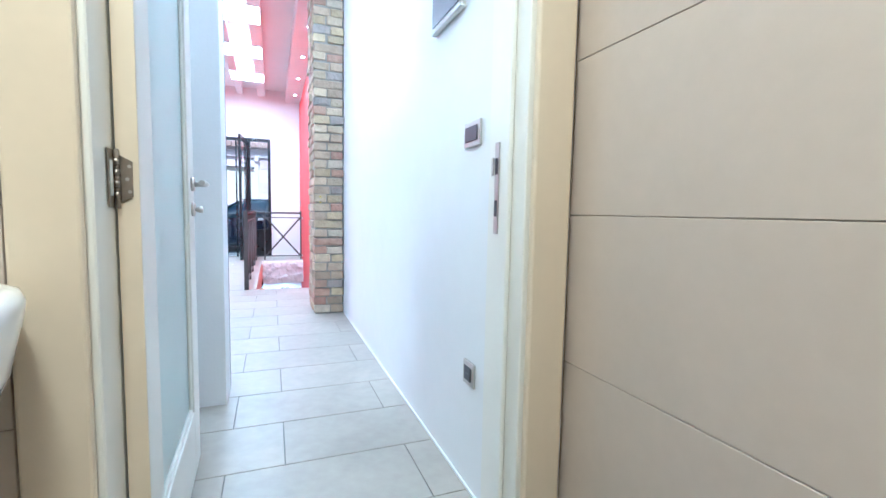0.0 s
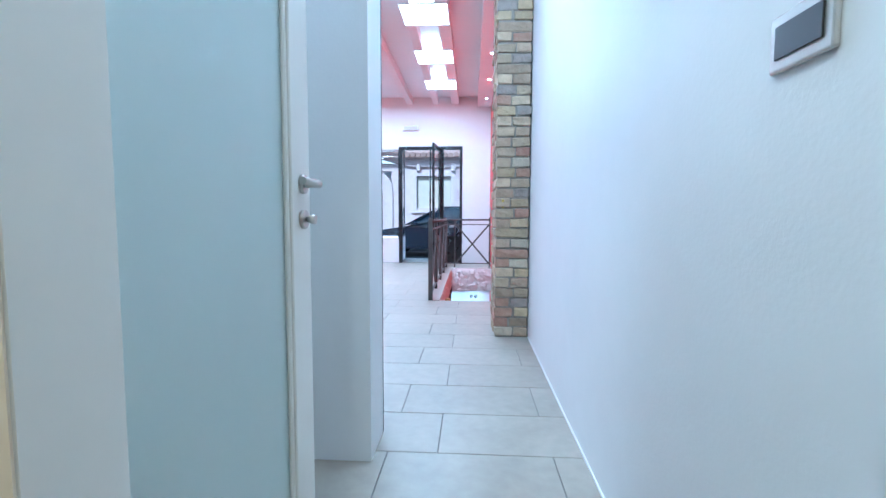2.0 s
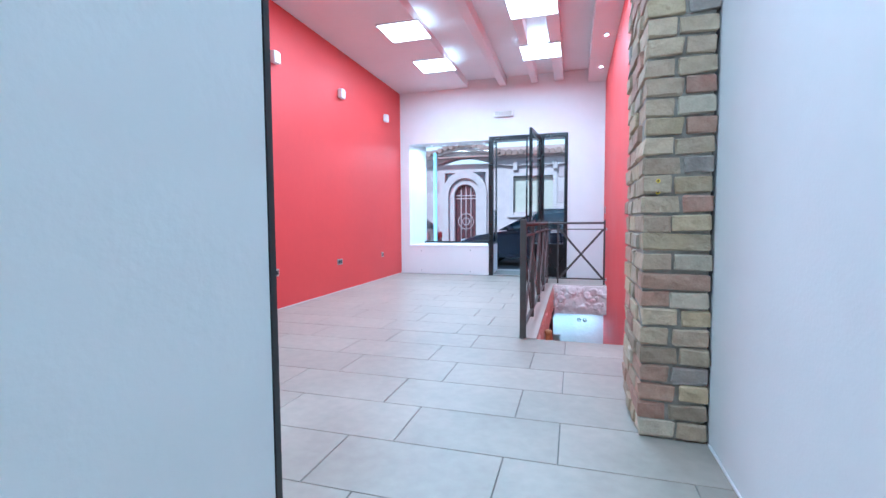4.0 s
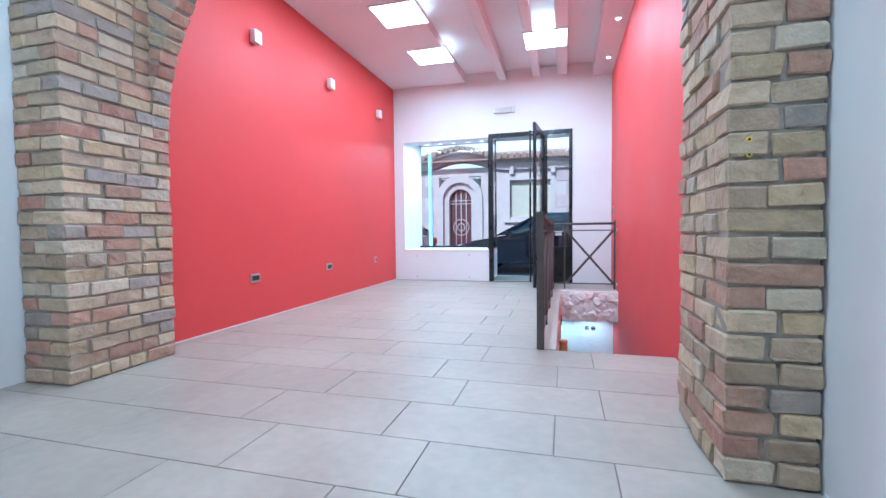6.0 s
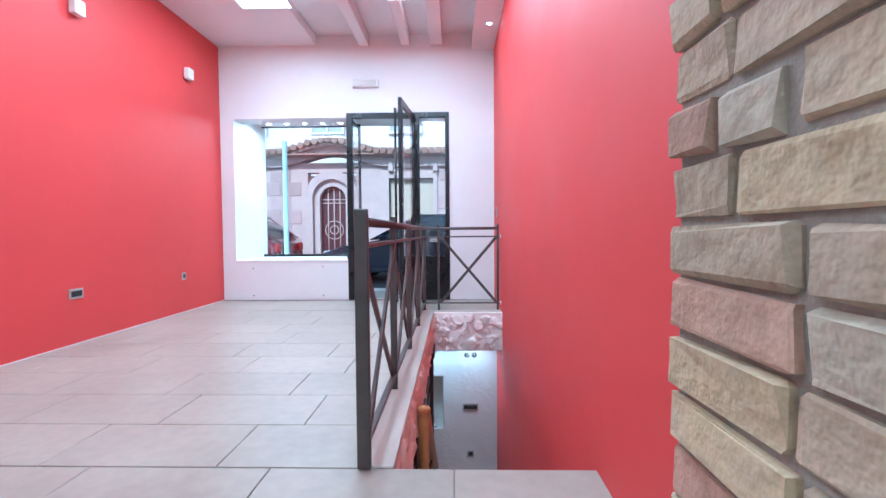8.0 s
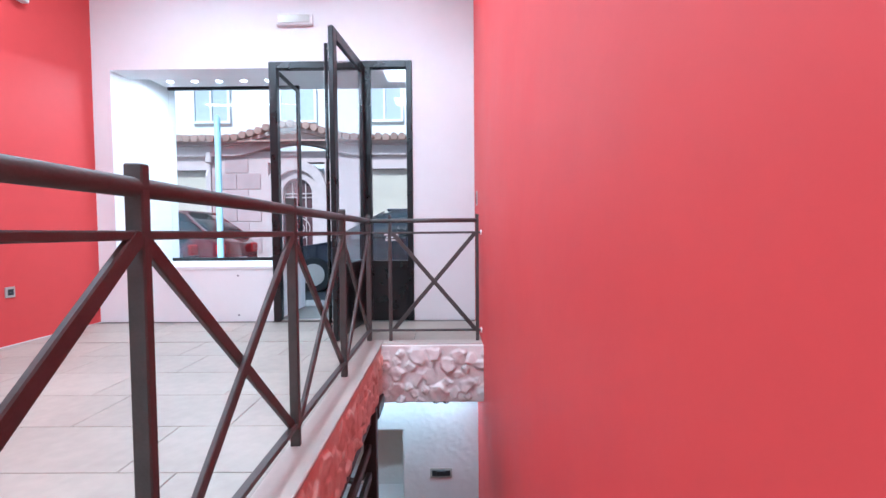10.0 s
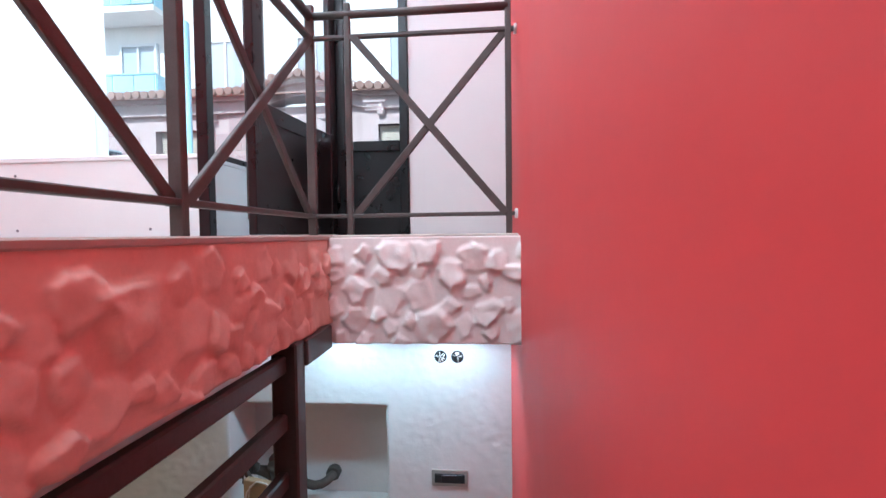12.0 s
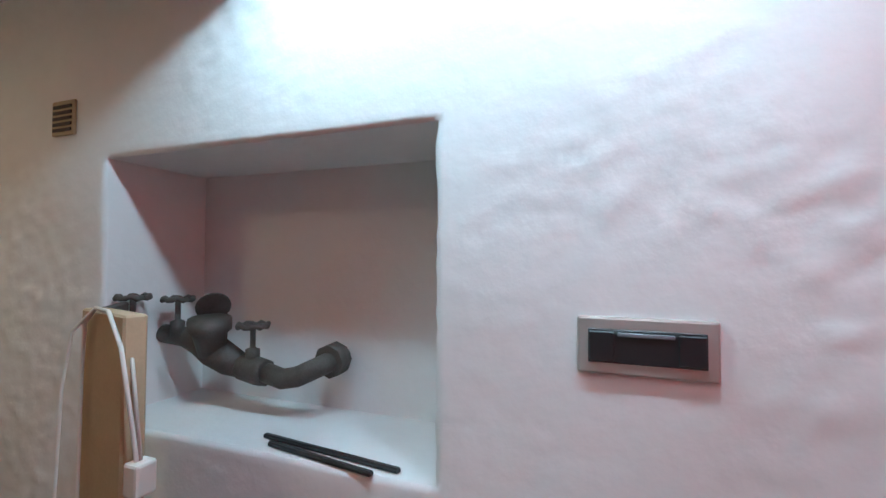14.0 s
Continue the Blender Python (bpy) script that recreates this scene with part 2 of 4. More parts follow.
def solid(name, bm, material, label="", category="", group="", kind=""):
    return tagged(new(name, finish(bm, name, material)), label, category, group, kind)


def empty(name, at, label, category, group="", kind="", rz=0.0):
    e = new(name)
    e.matrix_world = pose(*at, 0, 0, rz)
    e.empty_display_size = 0.1
    return tagged(e, label, category, group, kind)


def boxes(name, material, spec, label="", category="", kind="structure", bevel=0.0):
    bm = bmesh.new()
    for s in spec:
        box(bm, *s, bevel=bevel)
    return solid(name, bm, material, label, category, "", kind)


def pbox(name, material, parent, *dims, bevel=0.0, seg=1, label=""):
    bm = bmesh.new()
    box(bm, *dims, bevel=bevel, seg=seg)
    return part(name, bm, material, parent, label)


# ---- plan ----
XL, XR, XC = -2.66, 0.845, 0.925      # red walls; corridor's white wall
YF = 4.085                            # shop front wall
ZC = 3.36                             # ceiling
WELL_X, WELL_Y0, WELL_Y1 = 0.10, 0.03, 3.17
YG = 4.94                             # display glass
PF = -0.913                           # far end of the brick pier
SLAB = -0.417
ROCK_LOW = -0.335                      # lower edge of the red stone facing
ZB = -2.28                            # basement floor
YB = 3.765                            # basement back wall
XBL = -1.55                           # basement left wall
YD = -4.70                            # bathroom door wall, its middle
XBATH = 1.012

# ---- structure: shop ----
boxes("wall_left", M_red, [(XL - 0.2, XL, -0.66, YF, 0, ZC)], "smooth red painted shop wall", "wall")
boxes("wall_left_back", M_white, [(-2.90, -2.765, -3.37, -0.66, 0, ZC)], "white painted wall of the back area", "wall")
boxes("wall_right", M_red, [(XR, XR + 0.25, PF, YF + 0.25, ZB, ZC)], "smooth red painted wall running down the stairwell", "wall")
boxes("wall_corridor", M_white, [(XC, XC + 0.2, YD + 0.10, PF, 0, ZC)], "plain white painted corridor wall", "wall")
# front wall round the display window and the door
boxes("wall_front", M_white, [
    (XL, -2.49, YF, YF + 0.25, 0, ZC), (-2.49, -1.03, YF, YF + 0.25, 2.33, ZC), (-1.03, 0.28, YF, YF + 0.25, 2.385, ZC),
    (0.28, XR, YF, YF + 0.25, 0, ZC), (-2.49, -1.03, YF, YF + 0.12, 0, 0.49)], "white painted shop front wall", "wall")
boxes("display_ledge", M_white, [(-2.49, -1.03, YF - 0.01, YG + 0.06, 0.49, 0.52), (-2.49, -1.03, YG - 0.06, YG + 0.06, -0.15, 0.49), (-1.11, -1.031, YF + 0.121, YG - 0.061, -0.05, 0.489)],
      "white ledge inside the display window", "window ledge", bevel=0.004)
boxes("display_side", M_white, [(-2.69, -2.49, YF + 0.25, YG + 0.12, -0.15, 2.9)], "white side wall of the display window", "wall")
boxes("display_ceiling", M_white, [(-2.69, 0.50, YF + 0.25, YG + 0.12, 2.45, 2.55), (-2.69, 0.5, YG + 0.04, YG + 0.22, 2.551, 3.4)], "white ceiling over the display window", "ceiling")
boxes("porch_side", M_white, [(0.30, 0.50, YF + 0.25, YG + 0.12, -0.15, 2.9)], "white side wall of the shop entrance", "wall")
# back area
boxes("partition_wall", M_white, [(-2.765, 0.07, -3.37, -3.13, 0, ZC)], "white painted partition wall end", "wall")
boxes("wall_bath_front", M_white, [(-2.2, -0.035, YD - 0.08, YD + 0.10, 0, ZC), (0.908, 1.145, YD - 0.08, YD + 0.10, 0, ZC), (-0.035, 0.908, YD - 0.08, YD + 0.10, 2.10, ZC)],
      "white wall round the bathroom door", "wall")
boxes("wall_passage_end", M_white, [(-2.3, -2.2, YD - 0.08, -3.37, 0, ZC)], "white end wall of the small passage", "wall")
# ceilings
bm = bmesh.new()
box(bm, XL - 0.2, XC + 0.2, -0.66, YF + 0.25, ZC, ZC + 0.12)
solid("ceiling", bm, M_white, "white plastered shop ceiling", "ceiling", "", "structure")
boxes("ceiling_back", M_white, [(-3.12, XC + 0.2, -3.37, -0.66, ZC - 0.004, ZC + 0.12), (-2.3, XC + 0.2, YD, -3.37, ZC - 0.1, ZC + 0.1)], "white ceiling of the back area", "ceiling")
boxes("ceiling_drop", M_white, [(XL, -1.40, -0.66, YF, 3.24, ZC)], "dropped white plasterboard ceiling strip", "ceiling")
for x0, x1 in ((-0.85, -0.73), (-0.32, -0.21), (0.05, 0.20)):
    boxes("ceiling_beam", M_white, [(x0, x1, -0.66, YF, 3.22, ZC)], "white painted ceiling beam", "beam", bevel=0.006)
boxes("soffit", M_white, [(0.57, XR, PF, YF, 3.15, ZC)], "white boxed soffit along the red wall", "soffit")

# ---- structure: stairwell and basement ----
boxes("slab_left", M_white, [(XL, WELL_X - 0.42, -0.4, YF, SLAB, -0.03), (WELL_X - 0.42, WELL_X - 0.03, -0.4, 3.0, ROCK_LOW + 0.004, -0.03), (WELL_X - 0.42, WELL_X - 0.03, 3.0, YF, SLAB, -0.03)], "floor slab seen from the basement", "slab")
boxes("slab_front", M_white, [(WELL_X - 0.03, XR, WELL_Y1 + 0.03, YF, SLAB, -0.03)], "white slab over the basement back wall", "slab")
NX0, NX1, NZ0, NZ1, NY = -0.69, 0.19, -1.54, -0.90, 0.29      # the niche


def basement_wall():
    """Hand-trowelled plaster with a deep niche whose edges are soft and uneven."""
    def steps(lo, hi, cuts):
        out, marks = [], [lo] + cuts + [hi]
        for a, b in zip(marks, marks[1:]):
            n = max(1, round((b - a) / 0.0135))
            out += [a + (b - a) * k / n for k in range(n)]
        return out + [hi]
    xs, zs = steps(XBL, XR, [NX0, NX1]), steps(ZB, SLAB, [NZ0, NZ1])
    flat = ((0.521, -1.272, 0.14), (0.48, -0.632, 0.06), (0.568, -0.632, 0.06), (0.52, -1.85, 0.08), (-0.85, -0.785, 0.08))
    bm = bmesh.new()
    grid = {}
    rim = {}
    for i, x in enumerate(xs):
        for j, z in enumerate(zs):
            if NX0 < x < NX1 and NZ0 < z < NZ1:
                continue
            lump = noise.noise(Vector((x * 4, z * 4, 1.3)))
            ridge = 1 - abs(noise.noise(Vector((x * 13, z * 24, 4.4)))) * 2
            fine = noise.noise(Vector((x * 26, z * 34, 9.1)))
            mask = max(0.15, min(1, 0.55 + 1.3 * noise.noise(Vector((x * 1.7 + 3, z * 1.7, 0.2)))))
            h = 0.006 * lump + mask * (0.005 * max(0, ridge) ** 5 + 0.004 * fine)
            for fx, fz, r in flat:
                d = math.hypot(x - fx, z - fz) / r
                if d < 1.6:
                    h *= max(0.0, min(1.0, (d - 0.8) / 0.8))
            ex, ez = x, z
            if NX0 <= x <= NX1 and NZ0 <= z <= NZ1:
                wob = 0.006 * noise.noise(Vector((x * 18, z * 18, 2.2))) + 0.003 * noise.noise(Vector((x * 55, z * 55, 6.0)))
                ex += wob * ((x == NX1) - (x == NX0))
                ez += wob * ((z == NZ1) - (z == NZ0))
                rim[(i, j)] = (x, z)
                h -= 0.003
            grid[(i, j)] = bm.verts.new((ex, YB - h, ez))
    for i in range(len(xs) - 1):
        for j in range(len(zs) - 1):
            if NX0 <= xs[i] < NX1 and NZ0 <= zs[j] < NZ1:
                continue
            bm.faces.new((grid[(i, j)], grid[(i + 1, j)], grid[(i + 1, j + 1)], grid[(i, j + 1)])).smooth = True
    # reveals of the niche
    mid = {k: bm.verts.new((x, YB + 0.009, z)) for k, (x, z) in rim.items()}
    deep = {k: bm.verts.new((x, YB + NY + 0.02, z)) for k, (x, z) in rim.items()}
    for (i, j) in rim:
        for k in ((i + 1, j), (i, j + 1)):
            if k in rim and ((xs[i] in (NX0, NX1) and k[0] == i) or (zs[j] in (NZ0, NZ1) and k[1] == j)):
                bm.faces.new((grid[(i, j)], grid[k], mid[k], mid[(i, j)])).smooth = True
                bm.faces.new((mid[(i, j)], mid[k], deep[k], deep[(i, j)]))
    box(bm, XBL, XR, YB + NY, YB + NY + 0.16, ZB, SLAB)
    return solid("wall_basement_back", bm, M_rough, "rough white plastered basement wall with a deep niche", "wall", "", "structure")


basement_wall()
boxes("wall_basement_left", M_cream, [(XBL - 0.2, XBL, 2.2, YB + 0.35, ZB, SLAB)], "cream plastered basement side wall", "wall")
boxes("basement_beam", M_rough, [(-0.45, -0.22, 2.2, YB, -0.55, SLAB)], "white plastered beam under the slab", "beam", bevel=0.012)
boxes("wall_basement_rear", M_cream, [(XL, XR, -0.6, -0.4, ZB, -0.03)], "cream basement rear wall", "wall")
boxes("wall_basement_far", M_cream, [(XL - 0.1, XL, -0.4, 2.4, ZB, SLAB), (XL, XBL - 0.2, 2.2, 2.4, ZB, SLAB)], "cream basement far wall", "wall")
boxes("floor_basement", M_grout, [(XL, XR, -0.4, YB + 0.35, ZB - 0.1, ZB)], "grey concrete basement floor", "floor")


def rock_face(name, material, length, height, seed, label, relief=0.75):
    """A plastered wall strip with lumps of natural stone standing proud."""
    nx, nz = int(length / 0.0075), int(height / 0.0075)
    random.seed(seed)
    kept = []
    for _ in range(int(length * height * 2600)):
        c = (random.uniform(0, length), random.uniform(0, height - 0.055), random.uniform(0.03, 0.074), random.uniform(0.013, 0.036), random.uniform(0, 6.28))
        if all((c[0] - k[0]) ** 2 + (c[1] - k[1]) ** 2 > (0.86 * (c[2] + k[2])) ** 2 for k in kept):
            sides, turn = random.randint(4, 6), random.uniform(0, 6.28)
            angles = [turn + 6.283 * (k + random.uniform(-0.22, 0.22)) / sides for k in range(sides)]
            kept.append(c + ([(math.cos(a), math.sin(a), c[2] * random.uniform(0.72, 1.18)) for a in angles],))
    bm = bmesh.new()
    rows = []
    for j in range(nz + 1):
        row = []
        for i in range(nx + 1):
            u, w = length * i / nx, height * j / nz
            h = 0.005 * noise.noise(Vector((u * 9, w * 9, seed)))
            wu, ww = u + 0.011 * noise.noise(Vector((u * 30, w * 30, 3.1))), w + 0.011 * noise.noise(Vector((u * 30, w * 30, 7.7)))
            for cu, cw, r, hh, slope, planes in kept:
                du, dw = wu - cu, ww - cw
                if abs(du) > 0.1 or abs(dw) > 0.1:
                    continue
                q = max((du * cx + dw * cz) / d for cx, cz, d in planes)
                if q < 1:
                    tilt = 0.9 + 9.0 * (du * math.cos(slope) + dw * math.sin(slope))
                    h = max(h, hh * min(1, 4.2 * (1 - q)) ** 0.9 * max(0.25, tilt) * (0.9 + 0.35 * noise.noise(Vector((u * 24, w * 24, cu)))))
            row.append(bm.verts.new((u, -h * relief, w)))
        rows.append(row)
    for a, b in zip(rows, rows[1:]):
        for i in range(nx):
            f = bm.faces.new((a[i], a[i + 1], b[i + 1], b[i]))
            f.smooth = True
    back = [bm.verts.new((u, 0.03, w)) for u, w in ((0, 0), (length, 0), (length, height), (0, height))]
    bm.faces.new(back[::-1])
    bm.faces.new([back[0], back[1]] + [v for v in rows[0]][::-1])
    bm.faces.new([back[2], back[3]] + [v for v in rows[-1]])
    bm.faces.new([back[1], back[2]] + [r[-1] for r in rows][::-1])
    bm.faces.new([back[3], back[0]] + [r[0] for r in rows])
    return solid(name, bm, material, label, "wall", "", "structure")


ob = rock_face("wall_stairwell_front", M_rock_white, XR + 0.03 - WELL_X, -0.004 - SLAB, 5, "white painted rough stone facing under the landing")
ob.matrix_world = pose(WELL_X, WELL_Y1, SLAB)
ob = rock_face("wall_stairwell_left", M_rock_red, WELL_Y1 - WELL_Y0, -0.012 - ROCK_LOW, 8, "red painted rough stone facing along the stairwell", 0.6)
ob.matrix_world = pose(WELL_X, WELL_Y0, ROCK_LOW, 0, 0, 90)

# stairs
stairs = empty("staircase", (0.5, 1.4, ZB), "narrow steep tiled stairs down to the basement", "stairs")
for i in range(1, 12):
    z, y = -0.19 * i, WELL_Y0 + 0.235 * (i - 1)
    ob = pbox("step", M_kerb, stairs, WELL_X + 0.005, XR - 0.004, y, y + 0.26, max(ZB + 0.002, z - 0.19), z, bevel=0.006)
    ob.matrix_parent_inverse = stairs.matrix_world.inverted()

# ---- landing edge strips ----
boxes("kerb_left", M_kerb, [(-0.03, WELL_X + 0.006, WELL_Y0 - 0.02, WELL_Y1 + 0.14, -0.012, 0.006)], "pale stone edging along the stairwell", "edging", bevel=0.004)
boxes("kerb_front", M_kerb, [(WELL_X + 0.007, XR - 0.003, WELL_Y1 + 0.031, WELL_Y1 + 0.14, -0.03, 0.006)], "pale stone edging at the landing", "edging", bevel=0.004)


# ---- stair railing ----
def railing():
    r = empty("stair_railing", (0, 0, 0), "dark iron railing with crossed bars beside the stairwell", "railing")
    ys = [0.0, 0.82, 1.65, 2.46, 3.285]
    for i, y in enumerate(ys):
        w = 0.05 if i == 0 else 0.036
        pbox("post", M_iron, r, -w / 2, w / 2, y - 0.012, y + 0.012, 0.004, 0.95, bevel=0.003)
    for x in (0.16, 0.81):
        pbox("post", M_iron, r, x - 0.012, x + 0.012, 3.273, 3.297, 0.004, 0.95, bevel=0.003)
    bm = bmesh.new()
    tube(bm, [(0, 0.012, 0.905), (0, 3.285, 0.905)], 0.019, 14)
    part("handrail", bm, M_iron, r)
    bm = bmesh.new()
    tube(bm, [(0, 3.285, 0.905), (0.81, 3.285, 0.905)], 0.016, 14)
    part("handrail", bm, M_iron, r)
    for z in (0.815, 0.085):
        bm = bmesh.new()
        bar(bm, (0, 0.0, z), (0, 3.285, z), 0.03, 0.018)
        part("rail", bm, M_iron, r)
        bm = bmesh.new()
        bar(bm, (0, 3.285, z), (XR, 3.285, z), 0.022, 0.016)
        part("rail", bm, M_iron, r)
    for a, b in zip(ys, ys[1:]):
        for z0, z1, dx in ((0.085, 0.815, 0.008), (0.815, 0.085, -0.008)):
            bm = bmesh.new()
            bar(bm, (dx, a + 0.012, z0), (dx, b - 0.012, z1), 0.016, 0.034)
            part("cross_bar", bm, M_iron, r)
    for z0, z1, dy in ((0.085, 0.815, 0.007), (0.815, 0.085, -0.007)):
        bm = bmesh.new()
        bar(bm, (0.18, 3.285 + dy, z0), (0.80, 3.285 + dy, z1), 0.014, 0.03)
        part("cross_bar", bm, M_iron, r)
    for z in (0.815, 0.085):
        bm = bmesh.new()
        disc(bm, (XR - 0.006, 3.285, z), (1, 0, 0), 0.02, 0.012)
        part("wall_flange", bm, M_whiteplast, r, "white plaster patch at the wall")
    return r


railing()


def lower_guard():
    g = empty("basement_guard", (0.07, 2.9, ZB), "dark stained wooden guard with level slats under the slab", "railing")
    inv = g.matrix_world.inverted()
    obs = [pbox("post", M_brown, g, 0.03, 0.115, 2.82, 2.89, ZB + 0.002, ROCK_LOW - 0.002, bevel=0.006),
           pbox("post", M_brown, g, 0.03, 0.10, 1.1, 1.17, -1.35, ROCK_LOW - 0.002, bevel=0.006)]
    for z in (-0.40, -0.585, -0.77, -0.955):
        obs.append(pbox("slat", M_brown, g, 0.05, 0.085, 1.0, 2.82, z - 0.028, z + 0.028, bevel=0.006))
    obs.append(pbox("head_board", M_brown, g, 0.06, 0.125, 2.89, 3.13, SLAB - 0.008, ROCK_LOW - 0.002, bevel=0.004))
    for o in obs:
        o.matrix_parent_inverse = inv


lower_guard()


# ---- shop front: window, door ----
def shop_window():
    w = empty("window_1", (-1.76, YG, 0.52), "large black framed display window onto the street", "window", "", "structure")
    inv = w.matrix_world.inverted()
    o = [pbox("window_frame", M_alu, w, -2.49, -1.03, YG - 0.02, YG + 0.02, 0.52, 0.555, bevel=0.003),
         pbox("window_frame", M_alu, w, -2.49, -1.03, YG - 0.02, YG + 0.02, 2.415, 2.45, bevel=0.003),
         pbox("window_frame", M_alu, w, -1.055, -1.03, YG - 0.02, YG + 0.02, 0.555, 2.415, bevel=0.003)]
    for z0, z1 in ((0.52, 0.56), (2.36, 2.40)):
        o.append(pbox("window_frame", M_alu, w, -1.058, -1.031, YF + 0.052, YG - 0.021, z0, z1, bevel=0.003))
    o.append(pbox("window_frame", M_alu, w, -1.058, -1.031, YG - 0.075, YG - 0.021, 0.561, 2.359, bevel=0.003))
    p = pbox("pane", M_glass, w, -2.49, -1.055, YG - 0.004, YG + 0.004, 0.555, 2.415)
    p.visible_shadow = False
    q = pbox("pane", M_glass, w, -1.046, -1.038, YF + 0.055, YG - 0.076, 0.561, 2.359, label="clear glass side pane beside the entrance")
    q.visible_shadow = False
    for ob in o + [p, q]:
        ob.matrix_parent_inverse = inv


shop_window()


def entrance():
    d = empty("door_1", (-0.38, YF, 0), "black metal shop entrance with glazed side light", "door frame", "", "structure")
    inv = d.matrix_world.inverted()
    y0, y1 = YF - 0.02, YF + 0.05
    o = [pbox("frame_post", M_alu, d, -1.028, -0.955, y0, y1, 0.002, 2.382, bevel=0.004),
         pbox("frame_post", M_alu, d, 0.225, 0.277, y0, y1, 0.002, 2.382, bevel=0.004),
         pbox("frame_post", M_alu, d, -0.17, -0.10, y0, y1, 0.002, 2.32, bevel=0.004),
         pbox("frame_head", M_alu, d, -0.955, 0.225, y0, y1, 2.32, 2.382, bevel=0.004),
         pbox("panel", M_alu, d, -0.10, 0.225, y0 + 0.015, y1 - 0.02, 0.002, 0.50),
         pbox("panel_rail", M_alu, d, -0.10, 0.225, y0 + 0.002, y1, 0.50, 0.56, bevel=0.004),
         pbox("threshold", M_steel, d, -0.955, -0.17, y0, y1, 0.002, 0.012)]
    g = pbox("pane", M_glass, d, -0.10, 0.225, YF + 0.01, YF + 0.016, 0.56, 2.32)
    g.visible_shadow = False
    bars = []
    for z, w in ((0.80, 0.13), (0.775, 0.09), (0.75, 0.11)):
        bm = bmesh.new()
        box(bm, 0.03 - w / 2 + 0.04, 0.03 + w / 2 + 0.04, YF + 0.006, YF + 0.0085, z - 0.006, z + 0.006)
        bars.append(part("lettering", bm, M_whiteplast, d, "small white unreadable lettering on glass"))
    for ob in o + [g] + bars:
        ob.matrix_parent_inverse = inv
    # open leaf, hinged on the middle post and swung into the shop
    leaf = empty("door_leaf", (-0.165, YF - 0.035, 0), "open black metal glazed shop door leaf with long pull bar", "door", rz=-96)
    W = 0.80
    pbox("stile", M_alu, leaf, 0.0, 0.075, -0.02, 0.02, 0.012, 2.33, bevel=0.004)
    pbox("stile", M_alu, leaf, W - 0.075, W, -0.02, 0.02, 0.012, 2.33, bevel=0.004)
    pbox("top_rail", M_alu, leaf, 0.075, W - 0.075, -0.02, 0.02, 2.25, 2.33, bevel=0.004)
    pbox("middle_rail", M_alu, leaf, 0.075, W - 0.075, -0.02, 0.02, 0.50, 0.58, bevel=0.004)
    pbox("kick_panel", M_alu, leaf, 0.075, W - 0.075, -0.014, 0.014, 0.012, 0.50)
    gl = pbox("pane", M_glass, leaf, 0.075, W - 0.075, -0.003, 0.003, 0.58, 2.25)
    gl.visible_shadow = False
    bm = bmesh.new()
    tube(bm, [(W - 0.1, -0.075, 0.08), (W - 0.1, -0.075, 2.24)], 0.014, 12)
    h = part("pull_bar", bm, M_alu, leaf)
    for z in (0.12, 1.2, 2.2):
        bm = bmesh.new()
        tube(bm, [(W - 0.1, -0.075, z), (W - 0.1, -0.018, z)], 0.01, 10)
        s = part("standoff", bm, M_steel, h)
    pbox("lock", M_steel, leaf, W - 0.06, W - 0.03, -0.027, -0.02, 0.95, 1.13, bevel=0.002)
    for z in (0.25, 1.2, 2.1):
        bm = bmesh.new()
        tube(bm, [(-0.005, 0.022, z - 0.05), (-0.005, 0.022, z + 0.05)], 0.011, 10)
        part("hinge", bm, M_alu, leaf)


entrance()


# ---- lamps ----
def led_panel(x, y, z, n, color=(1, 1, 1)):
    p = empty("led_panel", (x, y, z), "square white led ceiling panel, lit, fixture or added fill", "ceiling light", "led ceiling panels")
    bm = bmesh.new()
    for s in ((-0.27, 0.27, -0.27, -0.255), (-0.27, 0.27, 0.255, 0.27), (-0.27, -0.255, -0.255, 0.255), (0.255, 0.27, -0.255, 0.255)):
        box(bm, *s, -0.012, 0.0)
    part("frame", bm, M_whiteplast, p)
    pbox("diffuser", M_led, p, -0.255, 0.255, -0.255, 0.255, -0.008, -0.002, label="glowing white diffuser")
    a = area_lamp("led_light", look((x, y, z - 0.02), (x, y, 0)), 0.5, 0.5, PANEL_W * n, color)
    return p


for y in (2.86, 1.64, 0.42):
    led_panel(-1.61, y, 3.238, 1)
for y in (2.71, 1.38, 0.06):
    led_panel(-0.07, y, 3.218, 1)
# These three panels are added as fill; none is known in the back area.
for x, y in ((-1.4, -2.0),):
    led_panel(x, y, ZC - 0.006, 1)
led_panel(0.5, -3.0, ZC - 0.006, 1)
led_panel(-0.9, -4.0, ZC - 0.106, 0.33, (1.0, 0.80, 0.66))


def spot(x, y, z, watts, label, angle=100, r=0.035, color=(1.0, 0.93, 0.84)):
    s = empty("ceiling_spot", (x, y, z), label, "spotlight", "recessed ceiling spots")
    bm = bmesh.new()
    disc(bm, (0, 0, -0.003), (0, 0, -1), r + 0.01, 0.006, 20, 0.002)
    part("ring", bm, M_whiteplast, s)
    bm = bmesh.new()
    disc(bm, (0, 0, -0.008), (0, 0, -1), r, 0.004, 20)
    part("lens", bm, M_spot, s, "glowing spot lens")
    if watts:
        lamp = new("spot_light", bpy.data.lights.new("spot_light", "SPOT"))
        lamp.data.energy, lamp.data.spot_size, lamp.data.spot_blend = watts, radians(angle), 0.5
        lamp.data.shadow_soft_size, lamp.data.color = 0.03, color
        lamp.matrix_world = look((x, y, z - 0.02), (x, y + 0.001, z - 1))


